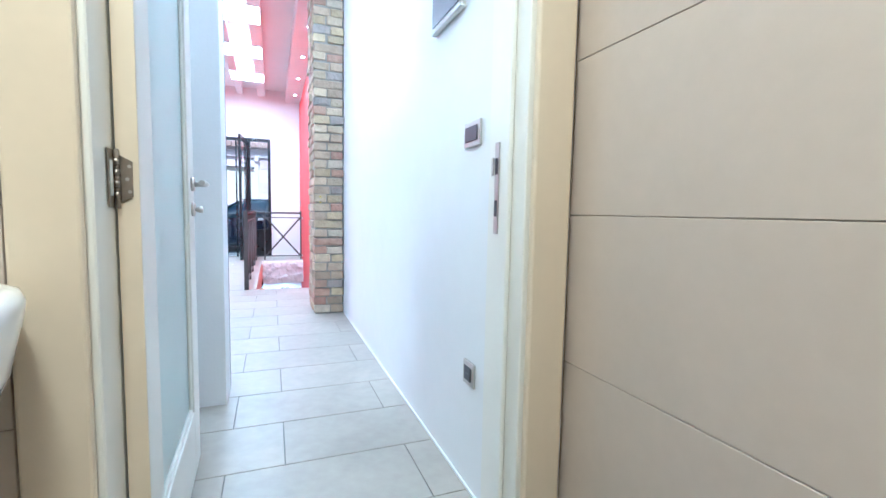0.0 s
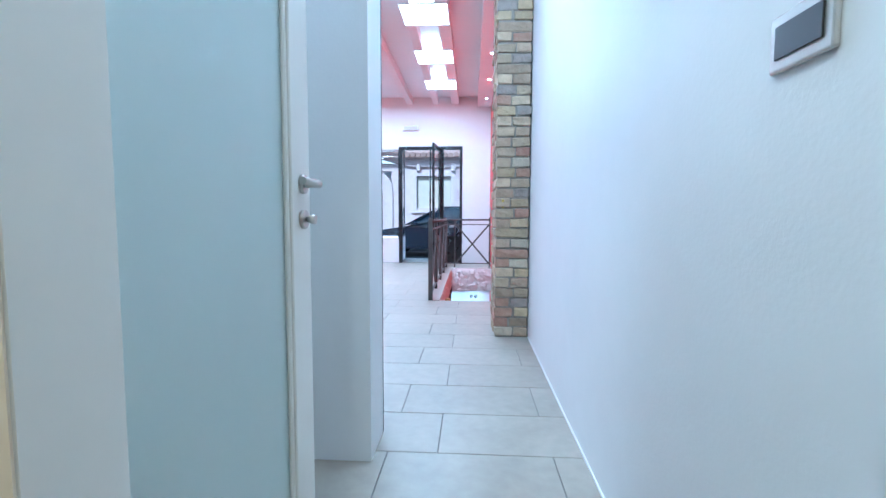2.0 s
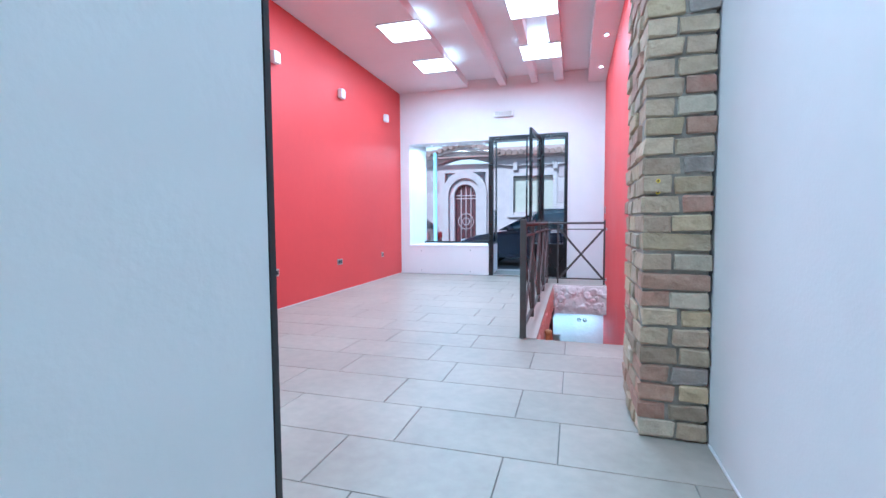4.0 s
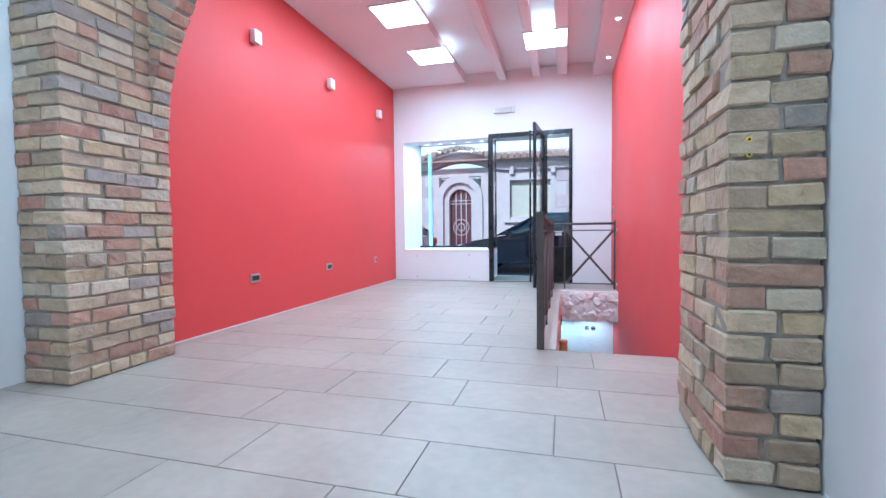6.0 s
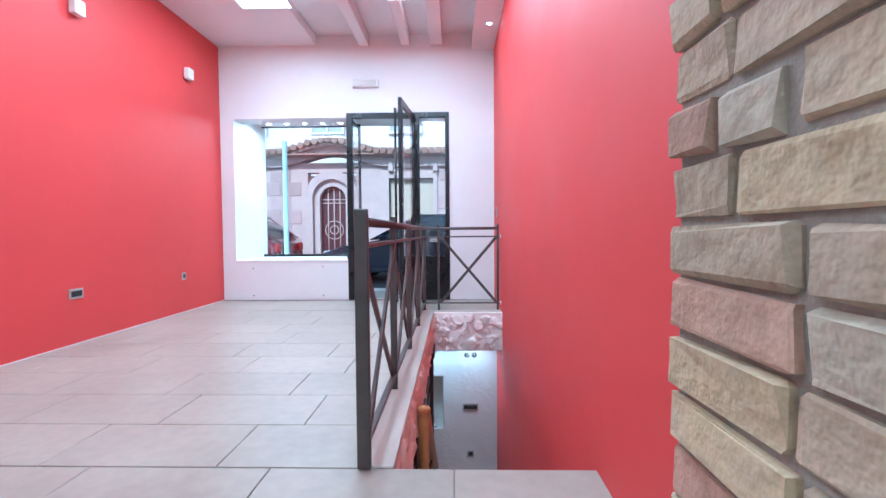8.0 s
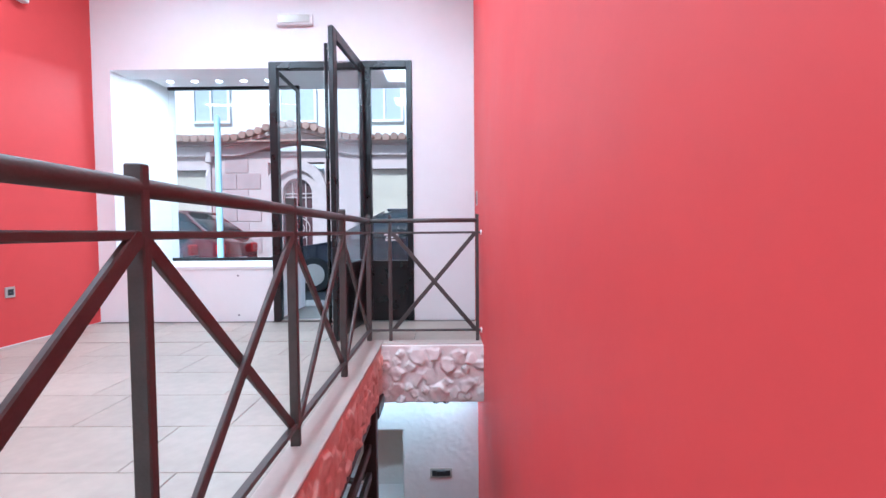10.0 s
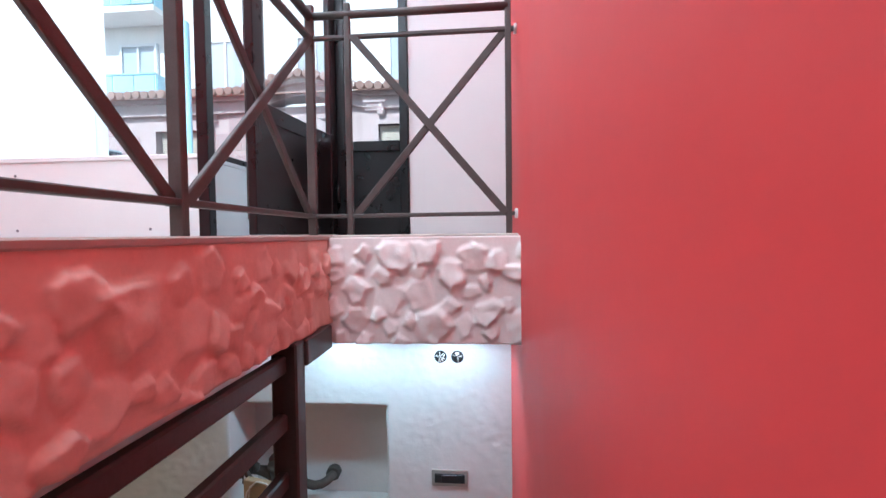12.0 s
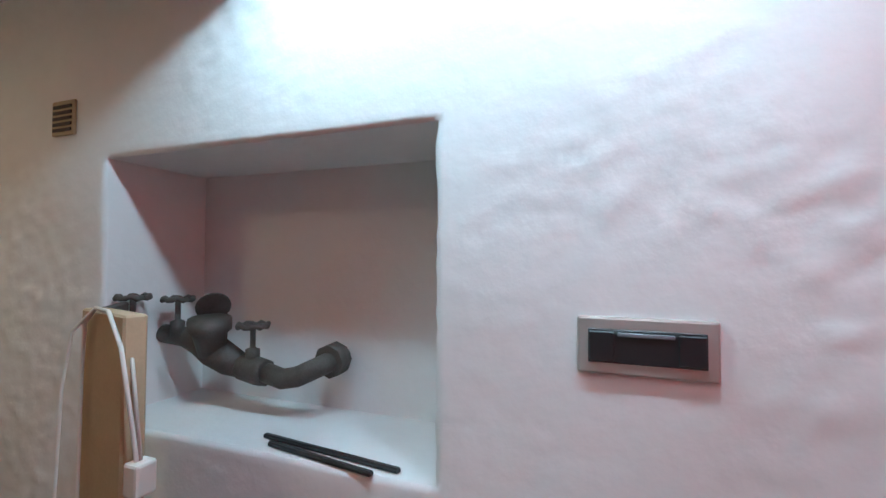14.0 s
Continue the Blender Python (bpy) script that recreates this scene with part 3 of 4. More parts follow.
for y in (-0.05, 1.09, 2.23, 3.37):
    spot(0.73, y, 3.15, 9, "small recessed spot in the soffit, lit", r=0.022)
for x in (-0.02, 0.54):
    spot(x, 3.488, SLAB, SPOT_W * 2.2, "recessed basement ceiling spot, lit", 164, 0.028, (0.80, 0.95, 1.0))


def wall_light(y):
    w = empty("wall_light", (XL, y, 2.65), "small square white wall light on the red wall", "wall light", "wall lights")
    pbox("backplate", M_steel, w, 0.0, 0.012, -0.04, 0.04, -0.045, 0.045, bevel=0.003)
    pbox("shade", M_whiteplast, w, 0.012, 0.07, -0.05, 0.05, -0.06, 0.06, bevel=0.008, seg=2)
    return w


for y in (0.52, 1.90, 3.37):
    wall_light(y)

em = empty("emergency_light", (-0.775, YF, 2.75), "white oblong emergency light over the entrance", "emergency light")
pbox("body", M_whiteplast, em, -0.165, 0.165, -0.045, 0, -0.05, 0.05, bevel=0.008, seg=2)
pbox("diffuser", M_silver, em, -0.14, 0.14, -0.052, -0.045, -0.035, 0.035, bevel=0.003)


# ---- sockets and switches ----
def socket(m, slots, w=0.12, h=0.08, label="silver framed wall socket with black insert", name="wall_socket", holes=True):
    """Plate in the local xz plane, facing -y."""
    s = new(name)
    tagged(s, label, "socket", "wall sockets")
    s.matrix_world = m
    pbox("plate", M_silver, s, -w / 2, w / 2, -0.010, 0, -h / 2, h / 2, bevel=0.004, seg=2)
    n = slots
    for i in range(n):
        u = (i - (n - 1) / 2) * (w - 0.03) / n
        k = (w - 0.03) / n / 2 - 0.001
        o = pbox("module", M_black, s, u - k, u + k, -0.0135, -0.010, -h / 2 + 0.018, h / 2 - 0.018, bevel=0.0012)
        if not holes:
            continue
        bm = bmesh.new()
        for dx in (-0.006, 0.006):
            disc(bm, (u + dx, -0.0137, 0), (0, -1, 0), 0.0022, 0.001, 8)
        part("hole", bm, M_grey, o)
    return s


for y, n, w in ((0.465, 3, 0.13), (1.83, 3, 0.13), (3.23, 1, 0.075)):
    socket(pose(XL, y, 0.40, 0, 0, 90), n, w)
wall_box = socket(pose(0.521, YB, -1.272), 1, 0.19, 0.086, "silver framed socket box, slots open, in rough plaster", holes=False)
pbox("clip", M_grey, wall_box, -0.038, 0.038, -0.017, -0.0137, 0.015, 0.021, bevel=0.001)
for x in (-0.06, 0.06):
    pbox("cover", M_black, wall_box, x - 0.018, x + 0.018, -0.018, -0.0137, -0.022, 0.022, bevel=0.002)
socket(pose(0.52, YB, -1.85), 1, 0.08, 0.08)
socket(pose(XC, -4.386, 0.42, 0, 0, -90), 1, 0.085, 0.085)
socket(pose(XC, -4.37, 1.234, 0, 0, -90), 1, 0.125, 0.085, "silver framed light switch with dark rockers", "light_switch", False)
shaver = socket(pose(-0.175, YD - 0.0957, 1.237), 2, 0.125, 0.085, "silver framed socket and switch on beige tiles", holes=False)
for r, y, m in ((0.0205, -0.0145, M_grey), (0.018, -0.0152, M_black)):
    bm = bmesh.new()
    disc(bm, (0.024, y, 0), (0, -1, 0), r, 0.0016, 24)
    part("socket_well", bm, m, shaver, "round dark socket well")
for dz in (-0.016, 0.016):
    bm = bmesh.new()
    box(bm, 0.022, 0.026, -0.018, -0.016, dz - 0.003, dz + 0.003)
    part("earth_clip", bm, M_steel, shaver)


socket(pose(XR, 3.72, 1.10, 0, 0, -90), 1, 0.075, 0.12)

# ---- bathroom ----
boxes("floor_bath", M_grout, [(-1.6, XBATH + 0.15, -6.6, YD - 0.08, -0.08, 0)], "bathroom floor", "floor")
boxes("wall_bath_right", M_bgrout, [(XBATH + 0.012, XBATH + 0.15, -6.6, YD - 0.08, 0, 2.7)], "bathroom wall with grout", "wall")
boxes("wall_bath_left", M_bath, [(-1.7, -1.6, -6.6, YD - 0.08, 0, 2.7)], "beige tiled bathroom side wall", "wall")
boxes("wall_bath_back", M_bath, [(-1.7, XBATH + 0.15, -6.7, -6.6, 0, 2.7)], "beige tiled bathroom back wall", "wall")
boxes("ceiling_bath", M_white, [(-1.7, XBATH + 0.15, -6.7, YD - 0.08, 2.7, 2.8)], "white bathroom ceiling", "ceiling")
# Unseen lamp, added to brighten the bathroom; its shape and place are assumed.
bl = empty("bath_added_light", (0.0, -5.6, 2.7), "added round white ceiling light, out of view, lit", "ceiling light")
bm = bmesh.new()
disc(bm, (0, 0, -0.03), (0, 0, -1), 0.16, 0.06, 28, 0.02)
part("shade", bm, glow("warm_lamp_glow", (1.0, 0.86, 0.66), 8.0), bl, "glowing warm white shade")
area_lamp("bath_light", look((0.0, -5.6, 2.62), (0.0, -5.6, 0)), 0.3, 0.3, BATH_W, (1.0, 0.80, 0.55))


def bath_door():
    f = empty("door_2", (0.45, YD, 0), "cream and white bathroom door frame", "door frame", "", "structure")
    inv = f.matrix_world.inverted()
    o = []
    for s, x in ((1, 0.0), (-1, 0.872)):
        # lining, then casings on both sides of the wall
        o.append(pbox("lining", M_door, f, min(x - s * 0.035, x), max(x - s * 0.035, x), YD - 0.09, YD + 0.11, 0.002, 2.06, bevel=0.003))
        o.append(pbox("casing", M_jamb, f, min(x - s * 0.118, x - s * 0.012), max(x - s * 0.118, x - s * 0.012), YD - 0.112, YD - 0.0905, 0.002, 2.14, bevel=0.006, seg=2))
        if s > 0:
            o.append(pbox("casing", M_door, f, x - 0.12, x - 0.012, YD + 0.1105, YD + 0.125, 0.002, 2.14, bevel=0.005))
        if s < 0:
            o.append(pbox("stop", M_door, f, x - 0.014, x, YD - 0.03, YD, 0.002, 2.045, bevel=0.004))
    o.append(pbox("lining", M_door, f, -0.035, 0.907, YD - 0.09, YD + 0.11, 2.06, 2.10, bevel=0.003))
    st = pbox("strike_plate", M_steel, f, 0.8685, 0.8715, YD + 0.044, YD + 0.068, 0.915, 1.165, bevel=0.001, label="brushed steel strike plate")
    o.append(st)
    pbox("lip", M_steel, st, 0.864, 0.8684, YD + 0.069, YD + 0.081, 1.075, 1.125, bevel=0.002)
    for z in (0.985, 1.10):
        h = pbox("latch_hole", M_black, st, 0.867, 0.8685, YD + 0.050, YD + 0.063, z - 0.022, z + 0.022)
    for ob in o:
        ob.matrix_parent_inverse = inv
    leaf = empty("bathroom_door", (0.024, YD + 0.02, 0), "open white door leaf with frosted glass panel", "door", rz=91.6)
    W = 0.82
    pbox("edge_strip", M_jamb, leaf, -0.003, 0.0, -0.019, 0.019, 0.012, 2.048, label="cream door edge")
    pbox("stile", M_door, leaf, 0.0, 0.13, -0.02, 0.02, 0.01, 2.05, bevel=0.003)
    pbox("stile", M_door, leaf, W - 0.13, W, -0.02, 0.02, 0.01, 2.05, bevel=0.003)
    pbox("rail", M_door, leaf, 0.13, W - 0.13, -0.02, 0.02, 0.01, 0.24, bevel=0.003)
    pbox("rail", M_door, leaf, 0.13, W - 0.13, -0.02, 0.02, 1.92, 2.05, bevel=0.003)
    pbox("pane", M_frost, leaf, 0.13, W - 0.13, -0.004, 0.004, 0.24, 1.92, label="frosted glass panel")
    for z0, z1, x0, x1 in ((0.24, 0.255, 0.13, W - 0.13), (1.905, 1.92, 0.13, W - 0.13), (0.255, 1.905, 0.13, 0.145), (0.255, 1.905, W - 0.145, W - 0.13)):
        pbox("bead", M_door, leaf, x0, x1, -0.014, -0.004, z0, z1, bevel=0.003)
    for z in (1.025, 1.85, 0.22):
        bm = bmesh.new()
        box(bm, -0.006, -0.0032, -0.009, 0.014, z - 0.048, z + 0.048)
        for v in bm.verts:
            if v.co.y < 0:
                v.co.z = z + (v.co.z - z) * 0.72
        h = part("hinge", bm, M_hinge, leaf, "dull nickel butt hinge")
        bm = bmesh.new()
        tube(bm, [(-0.009, 0.0165, z - 0.058), (-0.009, 0.0165, z - 0.055), (-0.009, 0.0165, z + 0.055), (-0.009, 0.0165, z + 0.058)], [0.004, 0.0055, 0.0055, 0.004], 12)
        for dz in (-0.033, -0.011, 0.011, 0.033):
            disc(bm, (-0.009, 0.0165, z + dz), (0, 0, 1), 0.0062, 0.014, 12)
        part("pin", bm, M_hinge, h)
        bm = bmesh.new()
        box(bm, -0.044, -0.012, 0.0205, 0.0232, z - 0.056, z + 0.056, bevel=0.0008)
        part("hinge_leaf", bm, M_hinge, h)
        bm = bmesh.new()
        box(bm, -0.038, -0.021, 0.0193, 0.0204, z - 0.034, z + 0.034, bevel=0.0004)
        part("inlay", bm, M_whiteplast, h, "pale inlay in the hinge leaf")
        for dz in (-0.025, 0.0, 0.025):
            bm = bmesh.new()
            disc(bm, (-0.0065, -0.004 + 0.004 * (dz == 0), z + dz), (-1, 0, 0), 0.0035, 0.001, 10)
            part("screw", bm, M_steel, h)
    for side in (-1, 1):
        bm = bmesh.new()
        disc(bm, (W - 0.06, side * 0.025, 1.055), (0, side, 0), 0.025, 0.01, 24, 0.002)
        rose = part("handle_rose", bm, M_steel, leaf)
        bm = bmesh.new()
        tube(bm, [(W - 0.06, side * 0.02, 1.055), (W - 0.06, side * 0.055, 1.055), (W - 0.066, side * 0.066, 1.055), (W - 0.085, side * 0.07, 1.055), (W - 0.185, side * 0.066, 1.055)],
             [0.009, 0.009, 0.010, 0.010, 0.009], 14)
        part("lever", bm, M_steel, rose, "brushed steel lever handle")
        bm = bmesh.new()
        disc(bm, (W - 0.06, side * 0.025, 0.965), (0, side, 0), 0.025, 0.01, 24, 0.002)
        esc = part("escutcheon", bm, M_steel, leaf)
        bm = bmesh.new()
        tube(bm, [(W - 0.06, side * 0.03, 0.965), (W - 0.06, side * 0.045, 0.965), (W - 0.06, side * 0.055, 0.965)], [0.006, 0.012, 0.012], 12)
        part("turn_knob", bm, M_steel, esc)


bath_door()


def sink():
    s = empty("wash_basin", (-0.322, YD - 0.089, 0.835), "white ceramic wall hung wash basin", "wash basin")
    prof = [(0.08, -0.33), (0.15, -0.30), (0.20, -0.22), (0.236, -0.12), (0.254, -0.03), (0.256, -0.008), (0.25, 0.008), (0.235, 0.013), (0.22, 0.004), (0.205, -0.03), (0.16, -0.10), (0.07, -0.135), (0.01, -0.14)]
    bm = bmesh.new()
    seg = 40
    rings = []
    for r, z in prof:
        ring = []
        for j in range(seg):
            a = 2 * math.pi * j / seg
            c, sn = math.cos(a), math.sin(a)
            k = (abs(c) ** 3.2 + abs(sn) ** 3.2) ** (-1 / 3.2)
            ring.append(bm.verts.new((c * k * r * 1.08, -0.225 + sn * k * r * 0.88, z)))
        rings.append(ring)
    for a, b in zip(rings, rings[1:]):
        for j in range(seg):
            f = bm.faces.new((a[j], a[(j + 1) % seg], b[(j + 1) % seg], b[j]))
            f.smooth = True
    bm.faces.new(rings[0][::-1])
    bm.faces.new(rings[-1])
    part("bowl", bm, M_ceramic, s)
    bm = bmesh.new()
    disc(bm, (0, -0.225, -0.137), (0, 0, 1), 0.022, 0.006, 20, 0.002)
    part("drain", bm, M_steel, s, "chrome drain")


sink()

# ---- basement things ----
def valve(x, y, z, name="valve_wheel", s=1.0):
    bm = bmesh.new()
    tube(bm, [(x, y, z - 0.10 * s), (x, y, z - 0.06 * s), (x, y, z - 0.055 * s), (x, y, z)], [0.018 * s, 0.018 * s, 0.007, 0.007], 12)
    n = 18
    R = 0.036 * s
    ring = [(x + R * math.cos(2 * math.pi * k / n), y + R * math.sin(2 * math.pi * k / n), z + 0.004 * math.sin(k * 4)) for k in range(n + 1)]
    tube(bm, ring, 0.0065, 8)
    for k in range(3):
        a = 2 * math.pi * k / 3
        bar(bm, (x - R * math.cos(a), y - R * math.sin(a), z), (x + R * math.cos(a), y + R * math.sin(a), z), 0.008, 0.005, 0)
    return bm


pipe = empty("water_pipe", (-0.35, 3.9, -1.5), "old dark cast iron water pipe with hand valves in the niche", "pipe")
pinv = pipe.matrix_world.inverted()
PY = 3.93
bm = bmesh.new()
tube(bm, [(-0.19, YB + 0.30, -1.40), (-0.19, PY + 0.06, -1.405), (-0.205, PY + 0.015, -1.415), (-0.235, PY, -1.43), (-0.28, PY, -1.44), (-0.33, PY, -1.43)], 0.025, 16)
o1 = part("elbow", bm, M_pipe, pipe)
bm = bmesh.new()
tube(bm, [(-0.19, PY + 0.10, -1.40), (-0.19, PY + 0.06, -1.404)], 0.043, 8)
o2 = part("collar", bm, M_pipe, pipe)
bm = bmesh.new()
tube(bm, [(-0.33, PY, -1.43), (-0.345, PY, -1.43), (-0.40, PY, -1.42), (-0.41, PY, -1.42)], [0.033, 0.036, 0.036, 0.03], 8)
o3 = part("union", bm, M_pipe, pipe)
bm = bmesh.new()
tube(bm, [(-0.41, PY, -1.42), (-0.45, PY, -1.41), (-0.50, PY, -1.39), (-0.55, PY, -1.37), (-0.61, PY, -1.36), (-0.688, PY, -1.355)], [0.03, 0.038, 0.042, 0.036, 0.026, 0.026], 16)
o4 = part("pipe_body", bm, M_pipe, pipe)
bm = bmesh.new()
tube(bm, [(-0.50, PY - 0.01, -1.39), (-0.487, PY - 0.03, -1.335), (-0.485, PY - 0.032, -1.325), (-0.482, PY - 0.036, -1.30), (-0.482, PY - 0.036, -1.30), (-0.484, PY - 0.034, -1.318)],
     [0.034, 0.042, 0.052, 0.052, 0.041, 0.039], 16)
o5 = part("meter_cap", bm, M_pipe, pipe)
bm = bmesh.new()
disc(bm, (-0.505, PY - 0.005, -1.272), (-0.75, 0.5, 0.55), 0.043, 0.007, 18, 0.002)
o6 = part("meter_lid", bm, M_pipe, pipe)
o7 = part("valve", valve(-0.375, PY, -1.315), M_pipe, pipe)
o8 = part("valve", valve(-0.615, PY - 0.02, -1.255), M_pipe, pipe)
o9 = part("valve", valve(-0.66, PY - 0.11, -1.245), M_pipe, pipe)
for o in (o1, o2, o3, o4, o5, o6, o7, o8, o9):
    o.matrix_parent_inverse = pinv

board = empty("leaning_board", (-0.435, 3.63, ZB), "upright chipboard offcut standing before the niche", "board", rz=-14)
bm = bmesh.new()
box(bm, -0.105, 0.105, -0.02, 0.02, 0.002, 1.03, bevel=0.004)
part("panel", bm, M_card, board)
cab = bmesh.new()
tube(cab, [(x + 0.065, y, z - 0.015) for x, y, z in ((-0.56, 3.60, -1.9), (-0.57, 3.615, -1.6), (-0.575, 3.62, -1.36), (-0.56, 3.615, -1.26), (-0.52, 3.61, -1.228), (-0.46, 3.595, -1.23), (-0.40, 3.58, -1.29), (-0.375, 3.585, -1.42), (-0.37, 3.60, -1.55), (-0.385, 3.57, -1.66))], 0.0038, 8)
tube(cab, [(-0.49, 3.575, -1.95), (-0.515, 3.58, -1.65), (-0.518, 3.59, -1.40), (-0.50, 3.595, -1.29), (-0.455, 3.61, -1.243), (-0.40, 3.60, -1.25), (-0.335, 3.60, -1.33), (-0.307, 3.60, -1.505)], 0.0036, 8)
solid("power_cable", cab, M_cable, "thin white power cable hung over a board", "cable")
plug_ob = empty("cable_plug", (-0.307, 3.60, -1.535), "white plug on the hanging cable", "plug")
pbox("body", M_cable, plug_ob, -0.018, 0.018, -0.02, 0.02, -0.03, 0.03, bevel=0.006, seg=2)
tr = empty("iron_bracket", (-0.56, 3.66, -1.265), "small rusty iron bracket beside the board", "bracket")
bm = bmesh.new()
bar(bm, (-0.05, 0.105, 0), (0.05, 0.0, 0.0), 0.02, 0.03)
bar(bm, (-0.04, 0.08, 0), (-0.03, 0.06, -0.06), 0.008, 0.008)
part("arm", bm, M_pipe, tr)
for x0, x1, y in ((-0.24, 0.11, 3.83), (-0.20, 0.07, 3.80)):
    bm = bmesh.new()
    bar(bm, (x0, y, -1.534), (x1, y - 0.04, -1.534), 0.013, 0.010)
    solid("black_strip", bm, M_black, "thin black plastic strip lying on the niche shelf", "strip", "black strips")
vent = empty("wall_vent", (-0.85, YB, -0.785), "small brown slatted wall vent", "vent")
pbox("frame", M_card, vent, -0.045, 0.045, -0.008, 0, -0.045, 0.045, bevel=0.002)
for k in range(5):
    z = -0.036 + k * 0.015
    pbox("slat", M_black, vent, -0.037, 0.037, -0.011, -0.008, z, z + 0.008)
for x in (0.48, 0.568):
    b = empty("junction_box", (x, YB, -0.632), "round open wall box with loose black and white wires", "junction box", "open wall boxes")
    bm = bmesh.new()
    disc(bm, (0, -0.002, 0), (0, -1, 0), 0.032, 0.004, 24)
    part("box_hole", bm, M_black, b)
    random.seed(int(x * 1000))
    for k in range(6):
        a, c = random.uniform(0, 6.28), random.uniform(0, 6.28)
        bm = bmesh.new()
        tube(bm, [(0.025 * math.cos(a), -0.006, 0.025 * math.sin(a)), (random.uniform(-0.01, 0.01), -0.018, random.uniform(-0.01, 0.01)), (0.026 * math.cos(c), -0.01, 0.026 * math.sin(c))], 0.0035, 6)
        part("wire", bm, M_cable if k % 3 else M_black, b)

bulb = empty("basement_ceiling_lamp", (-1.25, 2.75, SLAB), "small round warm basement ceiling lamp, lit", "ceiling light")
bm = bmesh.new()
disc(bm, (0, 0, -0.03), (0, 0, -1), 0.09, 0.06, 24, 0.02)
part("shade", bm, glow("warm_bulb_glow", (1.0, 0.78, 0.52), 6.0), bulb, "glowing warm shade")
area_lamp("basement_lamp", look((-1.25, 2.75, SLAB - 0.08), (-1.25, 2.751, ZB)), 0.16, 0.16, 2.0, (1.0, 0.70, 0.42))

# sloping wooden handrail down the stairs
hr = empty("stair_handrail", (0.15, 1.0, -0.2), "varnished light wooden handrail sloping down the stairs", "handrail")
bm = bmesh.new()
tube(bm, [(0, -0.03, 0.02), (0, 0.0, 0.005), (0, 0.05, -0.03), (0, 1.75, -1.43)], [0.022, 0.034, 0.036, 0.032], 14)
part("rail", bm, M_oak, hr)
bm = bmesh.new()
tube(bm, [(0, -0.035, -0.95), (0, -0.035, -0.02), (0, -0.035, 0.0), (0, -0.035, 0.012), (0, -0.035, 0.034), (0, -0.035, 0.046), (0, -0.035, 0.052)],
     [0.03, 0.03, 0.022, 0.034, 0.04, 0.033, 0.012], 16)
part("newel", bm, M_oak, hr, "turned light wooden newel with a rounded cap")
for k in range(3):
    bm = bmesh.new()
    y = 0.25 + 0.62 * k
    tube(bm, [(-0.07, y, -0.81 * y - 0.10), (-0.02, y, -0.81 * y - 0.09), (0, y, -0.81 * y - 0.02)], 0.008, 10)
    part("bracket", bm, M_iron, hr)
fb = empty("fuse_box", (XC, -4.13, 1.86), "dark glazed fuse box with a white frame", "fuse box")
pbox("frame", M_whiteplast, fb, -0.022, 0, -0.15, 0.15, -0.18, 0.18, bevel=0.004)
pbox("cover", M_grey, fb, -0.026, -0.022, -0.13, 0.13, -0.16, 0.16, bevel=0.002)
strip = empty("display_valance_light", (-1.72, YF + 0.46, 2.45), "white rounded valance with small lit spots over the display window", "display light")
bm = bmesh.new()
box(bm, -0.66, 0.62, -0.16, 0.16, -0.075, -0.001)
e = [k for k in bm.edges if abs(k.verts[0].co.x - k.verts[1].co.x) < 1e-4 and abs(k.verts[0].co.y - k.verts[1].co.y) < 1e-4 and k.verts[0].co.x > 0]
bmesh.ops.bevel(bm, geom=e, offset=0.12, segments=6, affect="EDGES", profile=0.5)
part("valance", bm, M_whiteplast, strip)
for k in range(5):
    bm = bmesh.new()
    disc(bm, (-0.5 + 0.25 * k, 0, -0.078), (0, 0, -1), 0.03, 0.006, 18, 0.001)
    part("spot_lens", bm, M_led, strip, "glowing spot lens")
area_lamp("strip_lamp", look((-1.72, YF + 0.46, 2.36), (-1.72, YF + 0.461, 0)), 1.1, 0.06, 25)
boxes("trim_partition", M_black, [(0.062, 0.0715, -3.129, -3.120, 0.001, ZC - 0.01)], "thin dark strip on the partition wall's edge", "trim")
boxes("trim_left", M_white, [(XL, XL + 0.004, -0.66, YF, 0.001, 0.007)], "thin white sealant line at the foot of the red wall", "trim")
boxes("trim_corridor", M_white, [(XC - 0.006, XC, YD + 0.12, -1.51, 0.001, 0.01)], "thin white sealant line at the foot of the white wall", "trim")
for x, z in ((-2.27, 0.41), (-1.36, 0.43), (-2.27, 0.06), (-1.36, 0.06)):
    pl = empty("wall_plug", (x, YF, z), "small grey wall plug in the white parapet", "wall plug", "parapet plugs")
    bm = bmesh.new()
    disc(bm, (0, -0.001, 0), (0, -1, 0), 0.009, 0.004, 12)
    part("sleeve", bm, M_grey, pl)

# ---- street ----
ZS = -0.22
boxes("ground", M_asphalt, [(-400, 400, 4.9, 800, ZS - 0.3, ZS - 0.004)], "dark asphalt street", "road")
boxes("ground_near", M_asphalt, [(-400, -3.2, -400, 4.9, ZS - 0.3, ZS - 0.008), (1.2, 400, -400, 4.9, ZS - 0.3, ZS - 0.008), (-3.2, 1.2, -400, -6.8, ZS - 0.3, ZS - 0.008)], "dark ground round the house", "ground")
boxes("pavement", M_pave, [(-40, 40, 4.05, 6.0, ZS - 0.2, -0.09)], "grey stone pavement in front of the shop", "pavement", bevel=0.02)
boxes("pavement_far", M_pave, [(-40, 40, 9.9, 11.02, ZS - 0.2, -0.09)], "grey stone pavement across the street", "pavement", bevel=0.02)


def arch_pts(cx, z0, w, zs, n=16):
    """Outline of an arched opening: width w, springing at zs."""
    r = w / 2
    return [(cx - r, z0)] + [(cx - r * math.cos(math.pi * k / n), zs + r * math.sin(math.pi * k / n)) for k in range(n + 1)] + [(cx + r, z0)]


